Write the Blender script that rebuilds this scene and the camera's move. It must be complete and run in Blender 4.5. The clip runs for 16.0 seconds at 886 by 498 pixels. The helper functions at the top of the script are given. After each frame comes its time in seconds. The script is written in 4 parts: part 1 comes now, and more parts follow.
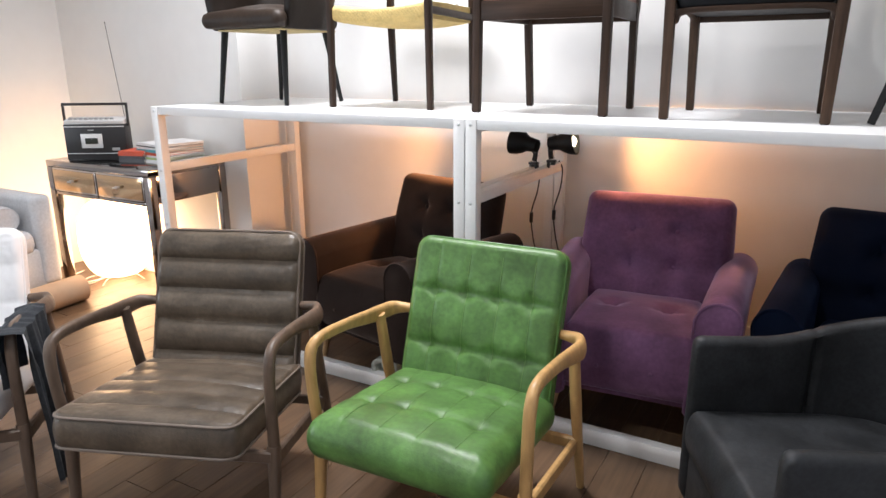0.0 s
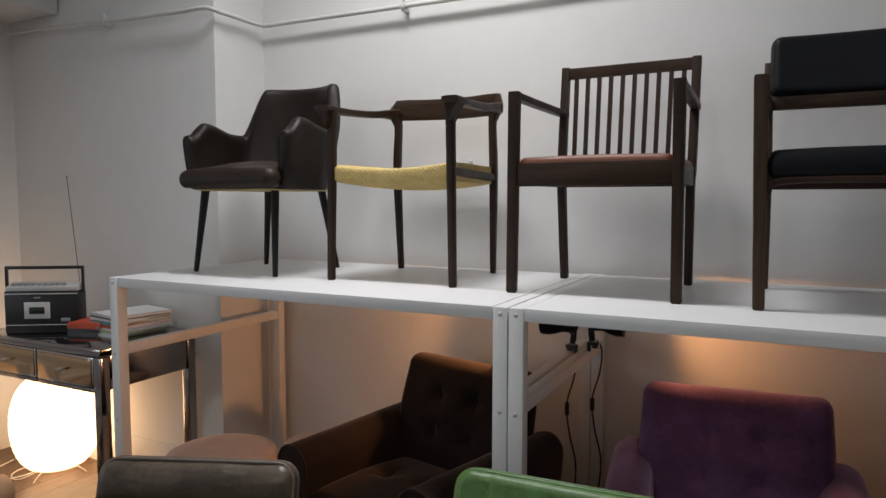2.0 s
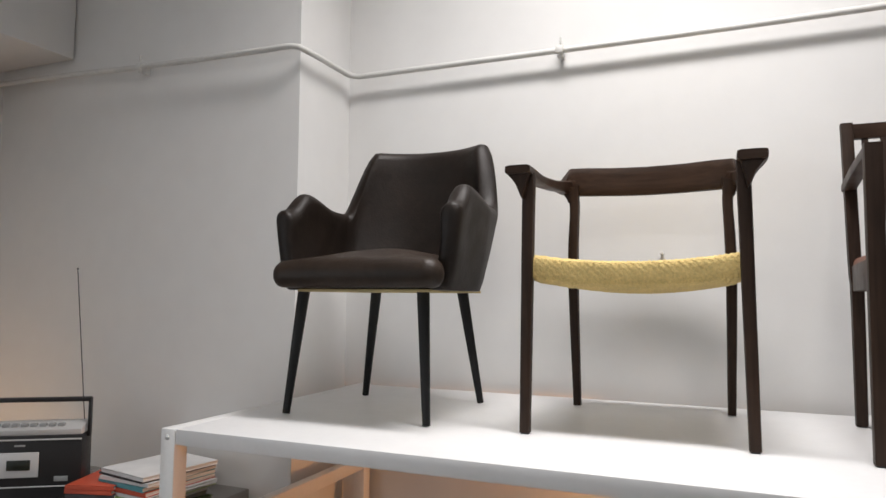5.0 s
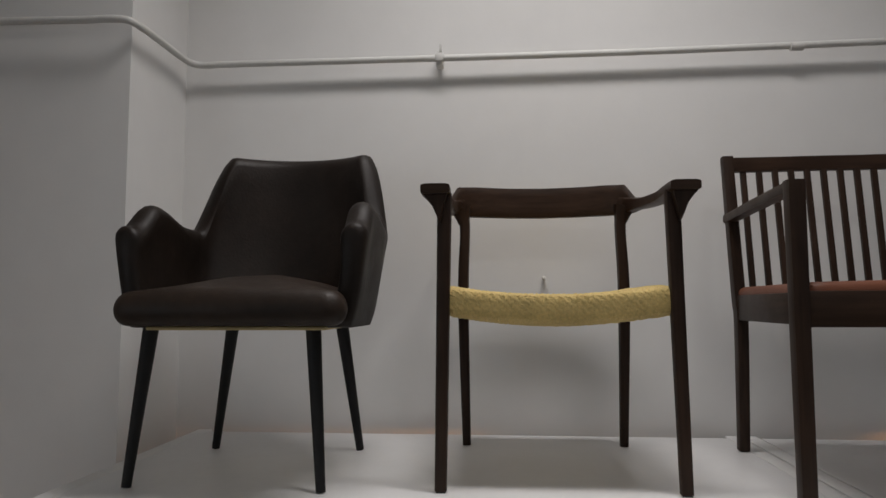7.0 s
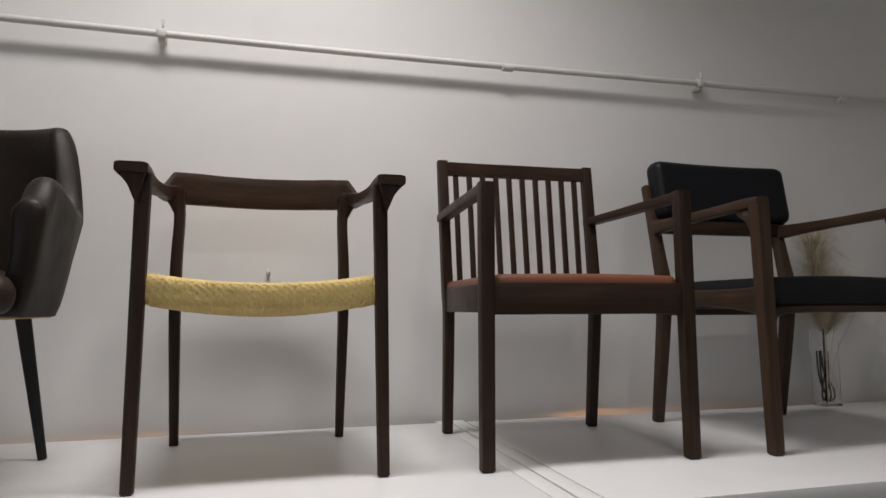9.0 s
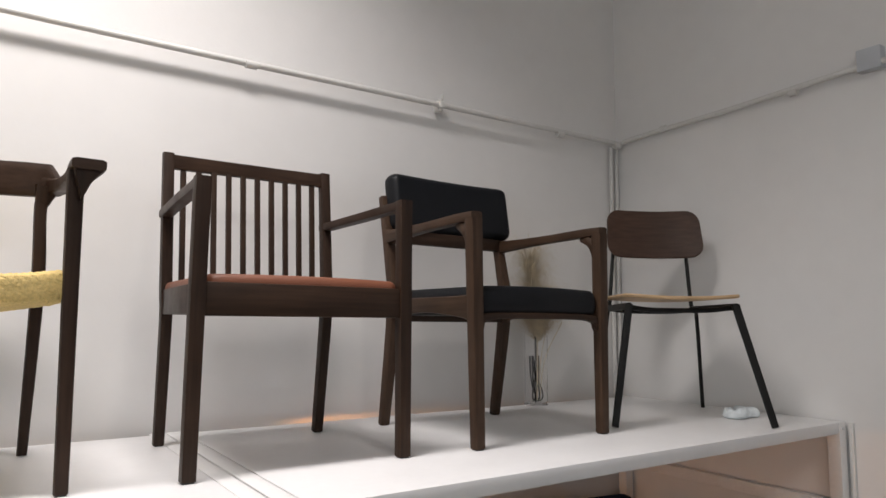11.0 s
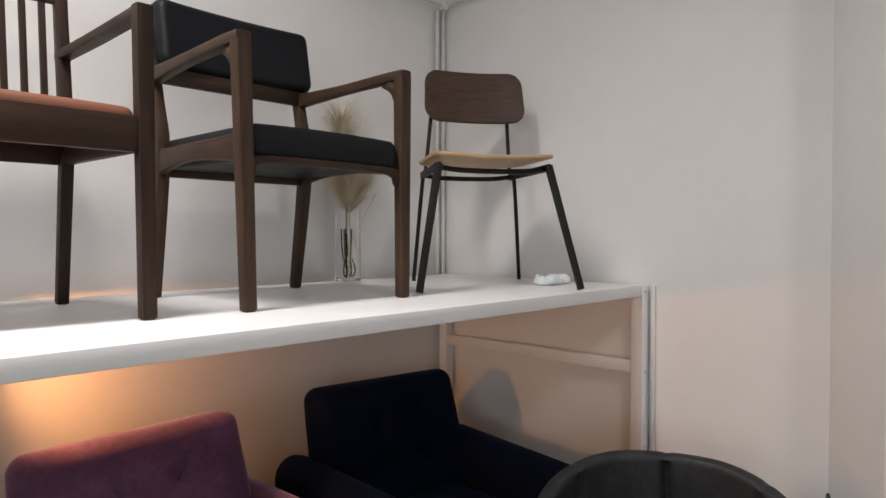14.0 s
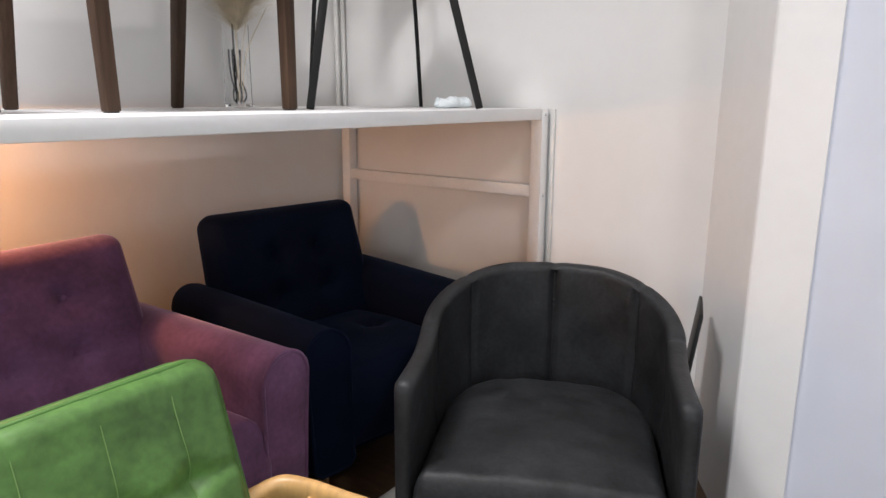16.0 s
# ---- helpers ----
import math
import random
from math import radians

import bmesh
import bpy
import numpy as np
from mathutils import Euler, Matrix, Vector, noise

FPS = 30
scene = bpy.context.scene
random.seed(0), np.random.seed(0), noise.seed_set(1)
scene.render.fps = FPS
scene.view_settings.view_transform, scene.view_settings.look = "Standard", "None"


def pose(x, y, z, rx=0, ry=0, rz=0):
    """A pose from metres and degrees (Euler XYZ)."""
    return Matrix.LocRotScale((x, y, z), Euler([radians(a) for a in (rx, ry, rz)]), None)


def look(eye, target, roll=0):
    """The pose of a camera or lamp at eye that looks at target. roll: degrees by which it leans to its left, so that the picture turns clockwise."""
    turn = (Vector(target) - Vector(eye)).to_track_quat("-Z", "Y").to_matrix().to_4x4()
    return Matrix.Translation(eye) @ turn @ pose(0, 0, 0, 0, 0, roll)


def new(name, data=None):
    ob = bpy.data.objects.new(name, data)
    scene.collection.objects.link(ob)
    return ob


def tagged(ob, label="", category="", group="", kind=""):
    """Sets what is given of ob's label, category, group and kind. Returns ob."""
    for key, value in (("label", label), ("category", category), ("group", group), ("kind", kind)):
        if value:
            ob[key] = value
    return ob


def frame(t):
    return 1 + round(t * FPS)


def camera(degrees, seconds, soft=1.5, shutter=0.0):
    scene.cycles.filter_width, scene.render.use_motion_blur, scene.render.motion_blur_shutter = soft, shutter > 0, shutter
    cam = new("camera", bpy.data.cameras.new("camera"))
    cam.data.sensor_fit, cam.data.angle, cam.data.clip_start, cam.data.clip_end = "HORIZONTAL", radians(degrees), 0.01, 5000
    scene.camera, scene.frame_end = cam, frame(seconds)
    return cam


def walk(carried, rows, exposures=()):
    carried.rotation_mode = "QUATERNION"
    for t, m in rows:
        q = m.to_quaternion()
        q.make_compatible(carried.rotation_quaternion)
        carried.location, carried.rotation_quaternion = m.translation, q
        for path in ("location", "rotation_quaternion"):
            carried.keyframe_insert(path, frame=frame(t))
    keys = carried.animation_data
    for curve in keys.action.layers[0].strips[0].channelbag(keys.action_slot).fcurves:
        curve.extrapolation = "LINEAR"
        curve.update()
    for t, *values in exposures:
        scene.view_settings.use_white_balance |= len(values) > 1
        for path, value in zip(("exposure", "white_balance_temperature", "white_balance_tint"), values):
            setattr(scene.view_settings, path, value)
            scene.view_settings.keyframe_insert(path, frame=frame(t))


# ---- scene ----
cam = camera(66.9, 16.0)
PATH = [
    (0, (1.209, -2.27, 1.426), (0.264, -0.591, 0.89), -0.3),
    (0.5, (1.108, -2.179, 1.466), (0.182, -0.478, 0.965), -0.2),
    (1, (1.006, -2.105, 1.503), (0.107, -0.365, 1.102), -0.0),
    (1.5, (0.873, -2.0, 1.512), (-0.021, -0.23, 1.254), 0.1),
    (2, (0.746, -1.853, 1.538), (-0.152, -0.072, 1.395), -0.0),
    (2.5, (0.564, -1.795, 1.563), (-0.329, -0.006, 1.511), -0.1),
    (3, (0.366, -1.757, 1.565), (-0.494, 0.048, 1.609), 0.0),
    (3.5, (0.182, -1.661, 1.557), (-0.626, 0.166, 1.651), -0.0),
    (4, (-0.007, -1.548, 1.567), (-0.809, 0.28, 1.691), 0.0),
    (4.2, (-0.075, -1.51, 1.566), (-0.884, 0.315, 1.696), -0.0),
    (6.3, (-0.689, -1.203, 1.605), (-1.227, 0.717, 1.772), 0.1),
    (6.5, (-0.693, -1.199, 1.629), (-1.157, 0.74, 1.787), -0.3),
    (7, (-0.715, -1.195, 1.637), (-0.89, 0.791, 1.804), -0.2),
    (7.5, (-0.701, -1.203, 1.622), (-0.652, 0.788, 1.802), -0.2),
    (8, (-0.682, -1.202, 1.612), (-0.486, 0.78, 1.792), -0.1),
    (8.5, (-0.638, -1.2, 1.607), (-0.278, 0.759, 1.784), -0.2),
    (9, (-0.596, -1.206, 1.602), (-0.077, 0.717, 1.779), -0.2),
    (9.5, (-0.559, -1.218, 1.6), (0.117, 0.656, 1.774), -0.2),
    (10, (-0.544, -1.251, 1.606), (0.294, 0.557, 1.783), -0.2),
    (10.2, (-0.539, -1.259, 1.603), (0.365, 0.515, 1.788), 0.1),
    (12.3, (-0.254, -1.178, 1.508), (1.049, 0.326, 1.711), -0.1),
    (12.5, (-0.214, -1.165, 1.493), (1.098, 0.333, 1.678), 0.0),
    (13, (-0.17, -1.167, 1.461), (1.175, 0.309, 1.574), 0.0),
    (13.5, (-0.158, -1.167, 1.431), (1.238, 0.265, 1.469), 0.0),
    (14, (-0.147, -1.179, 1.409), (1.296, 0.206, 1.366), 0.0),
    (14.5, (-0.145, -1.178, 1.379), (1.339, 0.158, 1.263), 0.2),
    (15, (-0.133, -1.195, 1.34), (1.388, 0.088, 1.146), 0.1),
    (15.5, (-0.095, -1.214, 1.302), (1.453, 0.018, 1.004), 0.2),
    (16, (-0.07, -1.221, 1.256), (1.486, -0.043, 0.818), 0.2),
]
EXPOSURES = [(0, 0.57, 6200, 10), (0.5, 0.42, 6200, 10), (1, 0.12, 6200, 10), (1.5, -0.95, 6300, 9), (2, -1.0, 6300, 9), (3, -0.95, 6300, 9), (3.5, -0.95, 6300, 9), (4, -0.8, 6350, 9),
             (6.5, -0.50, 6600, 11), (7, -1.72, 6550, 10), (8, -1.62, 6550, 10), (8.5, -1.2, 6600, 11), (9, -1.2, 6600, 11), (9.5, -0.48, 6600, 12), (10, -0.62, 6600, 12),
             (12.5, -0.2, 6750, 12), (14, -0.1, 6650, 12), (14.5, -0.12, 6600, 12), (15, -0.04, 6550, 12), (15.5, 0.40, 6400, 12), (16, 0.45, 6400, 12)]
walk(cam, [(t, look(eye, target, roll)) for t, eye, target, roll in PATH], EXPOSURES)

# ---- world and light ----
world = bpy.data.worlds.new("world")
scene.world = world
world.use_nodes = True
world.node_tree.nodes["Background"].inputs[0].default_value = (0.80, 0.86, 1.0, 1)
world.node_tree.nodes["Background"].inputs[1].default_value = 0.03


def lamp(name, kind, place, target, watts, colour, size=0.1, size_y=None, cone=60, blend=0.5):
    data = bpy.data.lights.new(name, kind)
    data.energy, data.color = watts, colour
    if kind == "AREA":
        data.size = size
        if size_y:
            data.shape, data.size_y = "RECTANGLE", size_y
    else:
        data.shadow_soft_size = size
        if kind == "SPOT":
            data.spot_size, data.spot_blend = radians(cone), blend
    ob = new(name, data)
    ob.matrix_world = look(place, target)
    return ob


COOL = (1.0, 0.962, 0.955)
NEUTRAL = (1.0, 0.965, 0.93)
WARM = (1.0, 0.43, 0.145)
CEILING_FILLS = ((-0.1, -2.7), (-2.2, -2.6))
tube_lamp = lamp("ceiling_tube", "AREA", (-0.50, 0.14, 3.76), (-0.48, 0.24, 0), 57, COOL, 1.3, 0.26)
tube_lamp.data.spread = radians(125)
# two unseen overhead fills, added to lift the floor and chair fronts
lamp("ceiling_fill", "AREA", (-0.1, -2.7, 3.82), (-0.1, -2.65, 0), 34, NEUTRAL, 0.32)
lamp("ceiling_fill", "AREA", (-2.2, -2.6, 3.82), (-2.2, -2.55, 0), 2.5, NEUTRAL, 0.32)
# cool fill added in an unseen opening; brightens the wall end and chair fronts
lamp("daylight_fill", "AREA", (-3.60, -3.2, 1.60), (0.0, -3.1, 1.55), 50, (0.86, 0.93, 1.0), 2.3, 1.3)
lamp("clip_lamp_bulb", "SPOT", (-0.145, 0.765, 1.050), (-0.80, 0.58, 0.98), 38, WARM, 0.02, cone=96, blend=0.35)
lamp("clip_lamp_bulb", "SPOT", (0.222, 0.803, 1.058), (0.60, 0.84, 1.00), 16, WARM, 0.02, cone=124, blend=0.8)


# ---- materials ----
def mat(name, colour, rough=0.5, metal=0.0, vary=0.12, scale=6.0, grain=0.0, grain_scale=(40, 40, 40), bump=0.0, bump_scale=200.0,
        sheen=0.0, coat=0.0, tint=None, spots=0.0, emit=None, ob_vary=0.0, spec=0.5, wrinkle=0.0):
    """A procedural surface: a base colour with broad mottling, streaked grain, fine bump and optional sheen."""
    m = bpy.data.materials.new(name)
    m.use_nodes = True
    nt = m.node_tree
    b = nt.nodes["Principled BSDF"]
    b.inputs["Roughness"].default_value, b.inputs["Metallic"].default_value = rough, metal
    b.inputs["Specular IOR Level"].default_value = spec
    b.inputs["Sheen Weight"].default_value = sheen
    b.inputs["Sheen Roughness"].default_value = 0.35
    if tint:
        b.inputs["Sheen Tint"].default_value = (*tint, 1)
    b.inputs["Coat Weight"].default_value = coat
    co = nt.nodes.new("ShaderNodeTexCoord").outputs["Object"]

    def noise_fac(sc, detail, vec=co):
        n = nt.nodes.new("ShaderNodeTexNoise")
        n.inputs["Scale"].default_value, n.inputs["Detail"].default_value = sc, detail
        nt.links.new(vec, n.inputs["Vector"])
        return n.outputs["Fac"]

    def mix(fac, low, high, a):
        r = nt.nodes.new("ShaderNodeMapRange")
        r.inputs[1].default_value, r.inputs[2].default_value = 0.3, 0.7
        r.inputs[3].default_value, r.inputs[4].default_value = low, high
        nt.links.new(fac, r.inputs[0])
        h = nt.nodes.new("ShaderNodeHueSaturation")
        nt.links.new(r.outputs[0], h.inputs["Value"])
        if isinstance(a, tuple):
            h.inputs["Color"].default_value = (*a, 1)
        else:
            nt.links.new(a, h.inputs["Color"])
        return h.outputs["Color"]

    col = mix(noise_fac(scale, 4), 1 - vary, 1 + vary, colour)
    if grain:
        mp = nt.nodes.new("ShaderNodeMapping")
        mp.inputs["Scale"].default_value = grain_scale
        nt.links.new(co, mp.inputs["Vector"])
        col = mix(noise_fac(1.0, 6, mp.outputs[0]), 1 - grain, 1 + grain, col)
    if spots:
        col = mix(noise_fac(scale * 9, 5), 1 - spots, 1 + spots, col)
    if ob_vary:
        info = nt.nodes.new("ShaderNodeObjectInfo")
        r = nt.nodes.new("ShaderNodeMapRange")
        r.inputs[3].default_value, r.inputs[4].default_value = 1 - ob_vary, 1 + ob_vary
        nt.links.new(info.outputs["Random"], r.inputs[0])
        h = nt.nodes.new("ShaderNodeHueSaturation")
        nt.links.new(r.outputs[0], h.inputs["Value"])
        nt.links.new(col, h.inputs["Color"])
        col = h.outputs["Color"]
    nt.links.new(col, b.inputs["Base Color"])
    rr = nt.nodes.new("ShaderNodeMapRange")
    rr.inputs[3].default_value, rr.inputs[4].default_value = max(rough - 0.12, 0.02), min(rough + 0.12, 1)
    nt.links.new(noise_fac(scale * 3, 4), rr.inputs[0])
    nt.links.new(rr.outputs[0], b.inputs["Roughness"])
    if bump:
        bp = nt.nodes.new("ShaderNodeBump")
        bp.inputs["Strength"].default_value, bp.inputs["Distance"].default_value = bump, 0.002
        nt.links.new(noise_fac(bump_scale, 3), bp.inputs["Height"])
        nt.links.new(bp.outputs[0], b.inputs["Normal"])
        if wrinkle:
            # long soft creases of used leather
            crease = nt.nodes.new("ShaderNodeTexNoise")
            crease.noise_type = "RIDGED_MULTIFRACTAL"
            crease.inputs["Scale"].default_value, crease.inputs["Detail"].default_value, crease.inputs["Distortion"].default_value = 9.0, 4.0, 0.8
            nt.links.new(co, crease.inputs["Vector"])
            deep = nt.nodes.new("ShaderNodeBump")
            deep.inputs["Strength"].default_value, deep.inputs["Distance"].default_value = wrinkle, 0.006
            nt.links.new(crease.outputs["Fac"], deep.inputs["Height"])
            nt.links.new(deep.outputs[0], bp.inputs["Normal"])
    if emit:
        b.inputs["Emission Color"].default_value, b.inputs["Emission Strength"].default_value = (*emit[0], 1), emit[1]
    return m


def glass(name, colour=(1, 1, 1), rough=0.02):
    m = bpy.data.materials.new(name)
    m.use_nodes = True
    b = m.node_tree.nodes["Principled BSDF"]
    b.inputs["Base Color"].default_value = (*colour, 1)
    b.inputs["Transmission Weight"].default_value, b.inputs["Roughness"].default_value, b.inputs["IOR"].default_value = 1.0, rough, 1.45
    return m


M = {
    "wall": mat("wall_paint", (0.77, 0.765, 0.75), 0.75, vary=0.025, scale=1.3, bump=0.10, bump_scale=90, spots=0.012),
    # wall paint made lighter: the wall end's stronger light is put into the colour
    "pier": mat("brightened_wall_paint", (0.85, 0.845, 0.835), 0.6, vary=0.02, scale=2, bump=0.2, bump_scale=90, spots=0.012),
    "ceiling": mat("ceiling_paint", (0.75, 0.74, 0.72), 0.8, vary=0.03),
    "shelf": mat("white_laminate", (0.80, 0.80, 0.80), 0.42, vary=0.02, scale=5, bump=0.06, bump_scale=260, spots=0.012),
    "frame": mat("white_painted_frame", (0.80, 0.80, 0.79), 0.45, vary=0.03, scale=9, bump=0.12, bump_scale=120, spots=0.02),
    "plank": mat("oak_plank", (0.115, 0.070, 0.040), 0.36, vary=0.12, scale=3, grain=0.22, grain_scale=(60, 3, 20), bump=0.15, bump_scale=150, ob_vary=0.22),
    "plank_gap": mat("plank_gap_shadow", (0.07, 0.042, 0.026), 0.8),
    "walnut": mat("dark_walnut", (0.030, 0.0165, 0.0102), 0.46, vary=0.18, scale=5, grain=0.30, grain_scale=(90, 90, 5), bump=0.12, bump_scale=160, spec=0.22),
    "walnut_flat": mat("dark_walnut_along", (0.034, 0.0185, 0.0112), 0.44, vary=0.18, scale=5, grain=0.30, grain_scale=(5, 90, 90), bump=0.12, bump_scale=160, spec=0.22),
    "walnut_mid": mat("walnut", (0.052, 0.0300, 0.0185), 0.48, vary=0.15, scale=5, grain=0.30, grain_scale=(90, 90, 5), bump=0.12, bump_scale=160, spec=0.22),
    "walnut_deep": mat("dark_walnut_lengthwise", (0.034, 0.0185, 0.0112), 0.44, vary=0.18, scale=5, grain=0.28, grain_scale=(90, 5, 90), bump=0.12, bump_scale=160, spec=0.22),
    "walnut_long": mat("walnut_lengthwise", (0.052, 0.0300, 0.0185), 0.46, vary=0.15, scale=5, grain=0.25, grain_scale=(90, 5, 90), bump=0.12, bump_scale=160, spec=0.22),
    "ash_grey": mat("grey_brown_wood", (0.115, 0.078, 0.055), 0.45, vary=0.15, scale=6, grain=0.25, grain_scale=(40, 40, 10), bump=0.15, bump_scale=160),
    "oak": mat("honey_oak", (0.52, 0.31, 0.12), 0.42, vary=0.10, scale=6, grain=0.16, grain_scale=(50, 50, 8), bump=0.10, bump_scale=160),
    "beech": mat("beech_leg", (0.42, 0.26, 0.13), 0.45, vary=0.1, scale=6, grain=0.15, grain_scale=(60, 60, 6)),
    "ply_face": mat("ply_walnut_veneer", (0.058, 0.032, 0.022), 0.42, vary=0.12, scale=4, grain=0.25, grain_scale=(6, 80, 80), spec=0.32),
    "ply_edge": mat("ply_light_edge", (0.50, 0.34, 0.19), 0.5, vary=0.1, scale=12, grain=0.2, grain_scale=(4, 4, 300)),
    "brown": mat("taupe_leather", (0.085, 0.064, 0.045), 0.40, vary=0.45, scale=8, spots=0.18, bump=0.35, bump_scale=130, wrinkle=0.30),
    "brown_pipe": mat("taupe_piping", (0.16, 0.125, 0.10), 0.5, vary=0.1),
    "green": mat("green_leather", (0.078, 0.172, 0.040), 0.42, vary=0.42, scale=7, spots=0.18, bump=0.30, bump_scale=120, wrinkle=0.22),
    "green_dark": mat("green_leather_piping", (0.07, 0.17, 0.035), 0.45, vary=0.1),
    "stitch": mat("pale_green_stitching", (0.15, 0.26, 0.08), 0.7, vary=0.1),
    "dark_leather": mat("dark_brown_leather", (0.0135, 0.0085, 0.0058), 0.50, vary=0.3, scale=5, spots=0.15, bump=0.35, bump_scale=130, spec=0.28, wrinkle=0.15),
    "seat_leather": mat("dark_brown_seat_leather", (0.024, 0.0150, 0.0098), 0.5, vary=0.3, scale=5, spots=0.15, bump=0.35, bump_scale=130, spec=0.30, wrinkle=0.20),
    "black_leather": mat("black_suede_leather", (0.0160, 0.0172, 0.0190), 0.55, vary=0.45, scale=9, spots=0.25, bump=0.35, bump_scale=130, spec=0.34, wrinkle=0.25),
    "navy_leather": mat("blue_black_leather", (0.005, 0.006, 0.008), 0.5, vary=0.15, scale=6, bump=0.3, bump_scale=170, spec=0.22),
    "tan_leather": mat("chestnut_leather", (0.185, 0.062, 0.030), 0.48, vary=0.12, scale=6, bump=0.3, bump_scale=170),
    "purple": mat("mauve_velvet", (0.165, 0.080, 0.158), 0.85, vary=0.30, scale=7, sheen=0.85, tint=(0.85, 0.68, 0.98), spots=0.12, bump=0.2, bump_scale=300, spec=0.15),
    "cocoa": mat("cocoa_velvet", (0.019, 0.0120, 0.0100), 0.85, vary=0.25, scale=5, sheen=0.45, tint=(0.75, 0.58, 0.50), bump=0.2, bump_scale=300, spec=0.15),
    "blue": mat("midnight_blue_velvet", (0.002, 0.005, 0.016), 0.85, vary=0.25, scale=4, sheen=0.10, tint=(0.15, 0.3, 0.75), bump=0.2, bump_scale=300, spec=0.1),
    "cord": mat("paper_cord", (0.74, 0.55, 0.21), 0.75, vary=0.08, scale=20, spots=0.12),
    "black_metal": mat("black_powder_coat", (0.008, 0.008, 0.008), 0.5, vary=0.05, scale=30, spec=0.3),
    "steel": mat("brushed_steel", (0.55, 0.55, 0.56), 0.3, metal=1.0, vary=0.05),
    "brass": mat("brass", (0.55, 0.38, 0.14), 0.32, metal=1.0, vary=0.08),
    "black_plastic": mat("black_plastic", (0.014, 0.014, 0.015), 0.38, vary=0.05, scale=30),
    "grey_plastic": mat("grey_plastic", (0.30, 0.31, 0.31), 0.45, vary=0.08, scale=30),
    "silver": mat("silver_plastic", (0.62, 0.63, 0.63), 0.4, metal=0.2, vary=0.05),
    "smoked": mat("smoked_mirror", (0.34, 0.32, 0.31), 0.07, metal=1.0, vary=0.05, scale=3),
    # smoked mirror with the lit floor's orange reflection put into its tint
    "warm_mirror": mat("warm_tinted_mirror", (0.60, 0.42, 0.25), 0.10, metal=1.0, vary=0.05, scale=3),
    "smoked_edge": mat("mirror_bevel", (0.50, 0.47, 0.45), 0.1, metal=1.0, vary=0.05, scale=3),
    "sofa": mat("light_grey_weave", (0.52, 0.53, 0.55), 0.85, vary=0.06, scale=8, spots=0.08, bump=0.4, bump_scale=350, sheen=0.2),
    "white_leather": mat("white_leather", (0.76, 0.76, 0.77), 0.5, vary=0.04, scale=6, bump=0.2, bump_scale=130),
    "throw": mat("charcoal_wool", (0.048, 0.054, 0.064), 0.9, vary=0.2, scale=18, spots=0.25, bump=0.6, bump_scale=250, sheen=0.2),
    "blush": mat("blush_velvet", (0.50, 0.40, 0.36), 0.85, vary=0.10, scale=9, sheen=0.5, tint=(1.0, 0.9, 0.85), bump=0.2, bump_scale=300, spec=0.15),
    "kraft": mat("kraft_card", (0.42, 0.30, 0.20), 0.8, vary=0.06, scale=8),
    "fluff": mat("grey_green_pile", (0.46, 0.48, 0.43), 0.95, vary=0.25, scale=30, spots=0.3, bump=0.8, bump_scale=200),
    "paper_lamp": mat("glowing_paper", (0.9, 0.8, 0.65), 0.8, vary=0.03, emit=((1.0, 0.60, 0.31), 8.0)),
    "bulb": mat("glowing_bulb", (0.9, 0.85, 0.75), 0.5, vary=0.0, emit=((1.0, 0.80, 0.55), 14.0)),
    "pampas": mat("dried_grass", (0.60, 0.52, 0.38), 0.9, vary=0.2, scale=30),
    "cloth": mat("pale_blue_white_cloth", (0.68, 0.74, 0.76), 0.85, vary=0.08, scale=30),
    "conduit": mat("painted_conduit", (0.66, 0.655, 0.63), 0.5, vary=0.05, scale=10, spots=0.03),
    "grey_box": mat("grey_junction_box", (0.50, 0.53, 0.56), 0.45, vary=0.05),
    "page": mat("page_edges", (0.72, 0.70, 0.66), 0.8, vary=0.08, grain=0.2, grain_scale=(3, 3, 900)),
    "cool_door": mat("pale_blue_grey_paint", (0.68, 0.72, 0.81), 0.45, vary=0.04, scale=3),
    "teal": mat("book_teal", (0.10, 0.33, 0.38), 0.5), "red": mat("book_red", (0.55, 0.085, 0.04), 0.5),
    "white_book": mat("book_white", (0.72, 0.72, 0.72), 0.45), "charcoal": mat("book_charcoal", (0.05, 0.05, 0.055), 0.45), "lime": mat("book_lime", (0.42, 0.55, 0.22), 0.5),
    "glass": glass("clear_glass"),
    "dark_glass": mat("dark_window", (0.02, 0.025, 0.02), 0.15, vary=0.02),
    "hessian": mat("hessian_lining", (0.50, 0.40, 0.20), 0.9, vary=0.15, scale=20),
}


# the cord's slanting weave
nt = M["cord"].node_tree
wave = nt.nodes.new("ShaderNodeTexWave")
wave.bands_direction = "DIAGONAL"
wave.inputs["Scale"].default_value, wave.inputs["Distortion"].default_value, wave.inputs["Detail Scale"].default_value = 34, 5.0, 6.0
nt.links.new(nt.nodes["Texture Coordinate"].outputs["Object"], wave.inputs["Vector"])
weave = nt.nodes.new("ShaderNodeBump")
weave.inputs["Strength"].default_value, weave.inputs["Distance"].default_value = 0.8, 0.004
nt.links.new(wave.outputs["Fac"], weave.inputs["Height"])
nt.links.new(weave.outputs[0], nt.nodes["Principled BSDF"].inputs["Normal"])


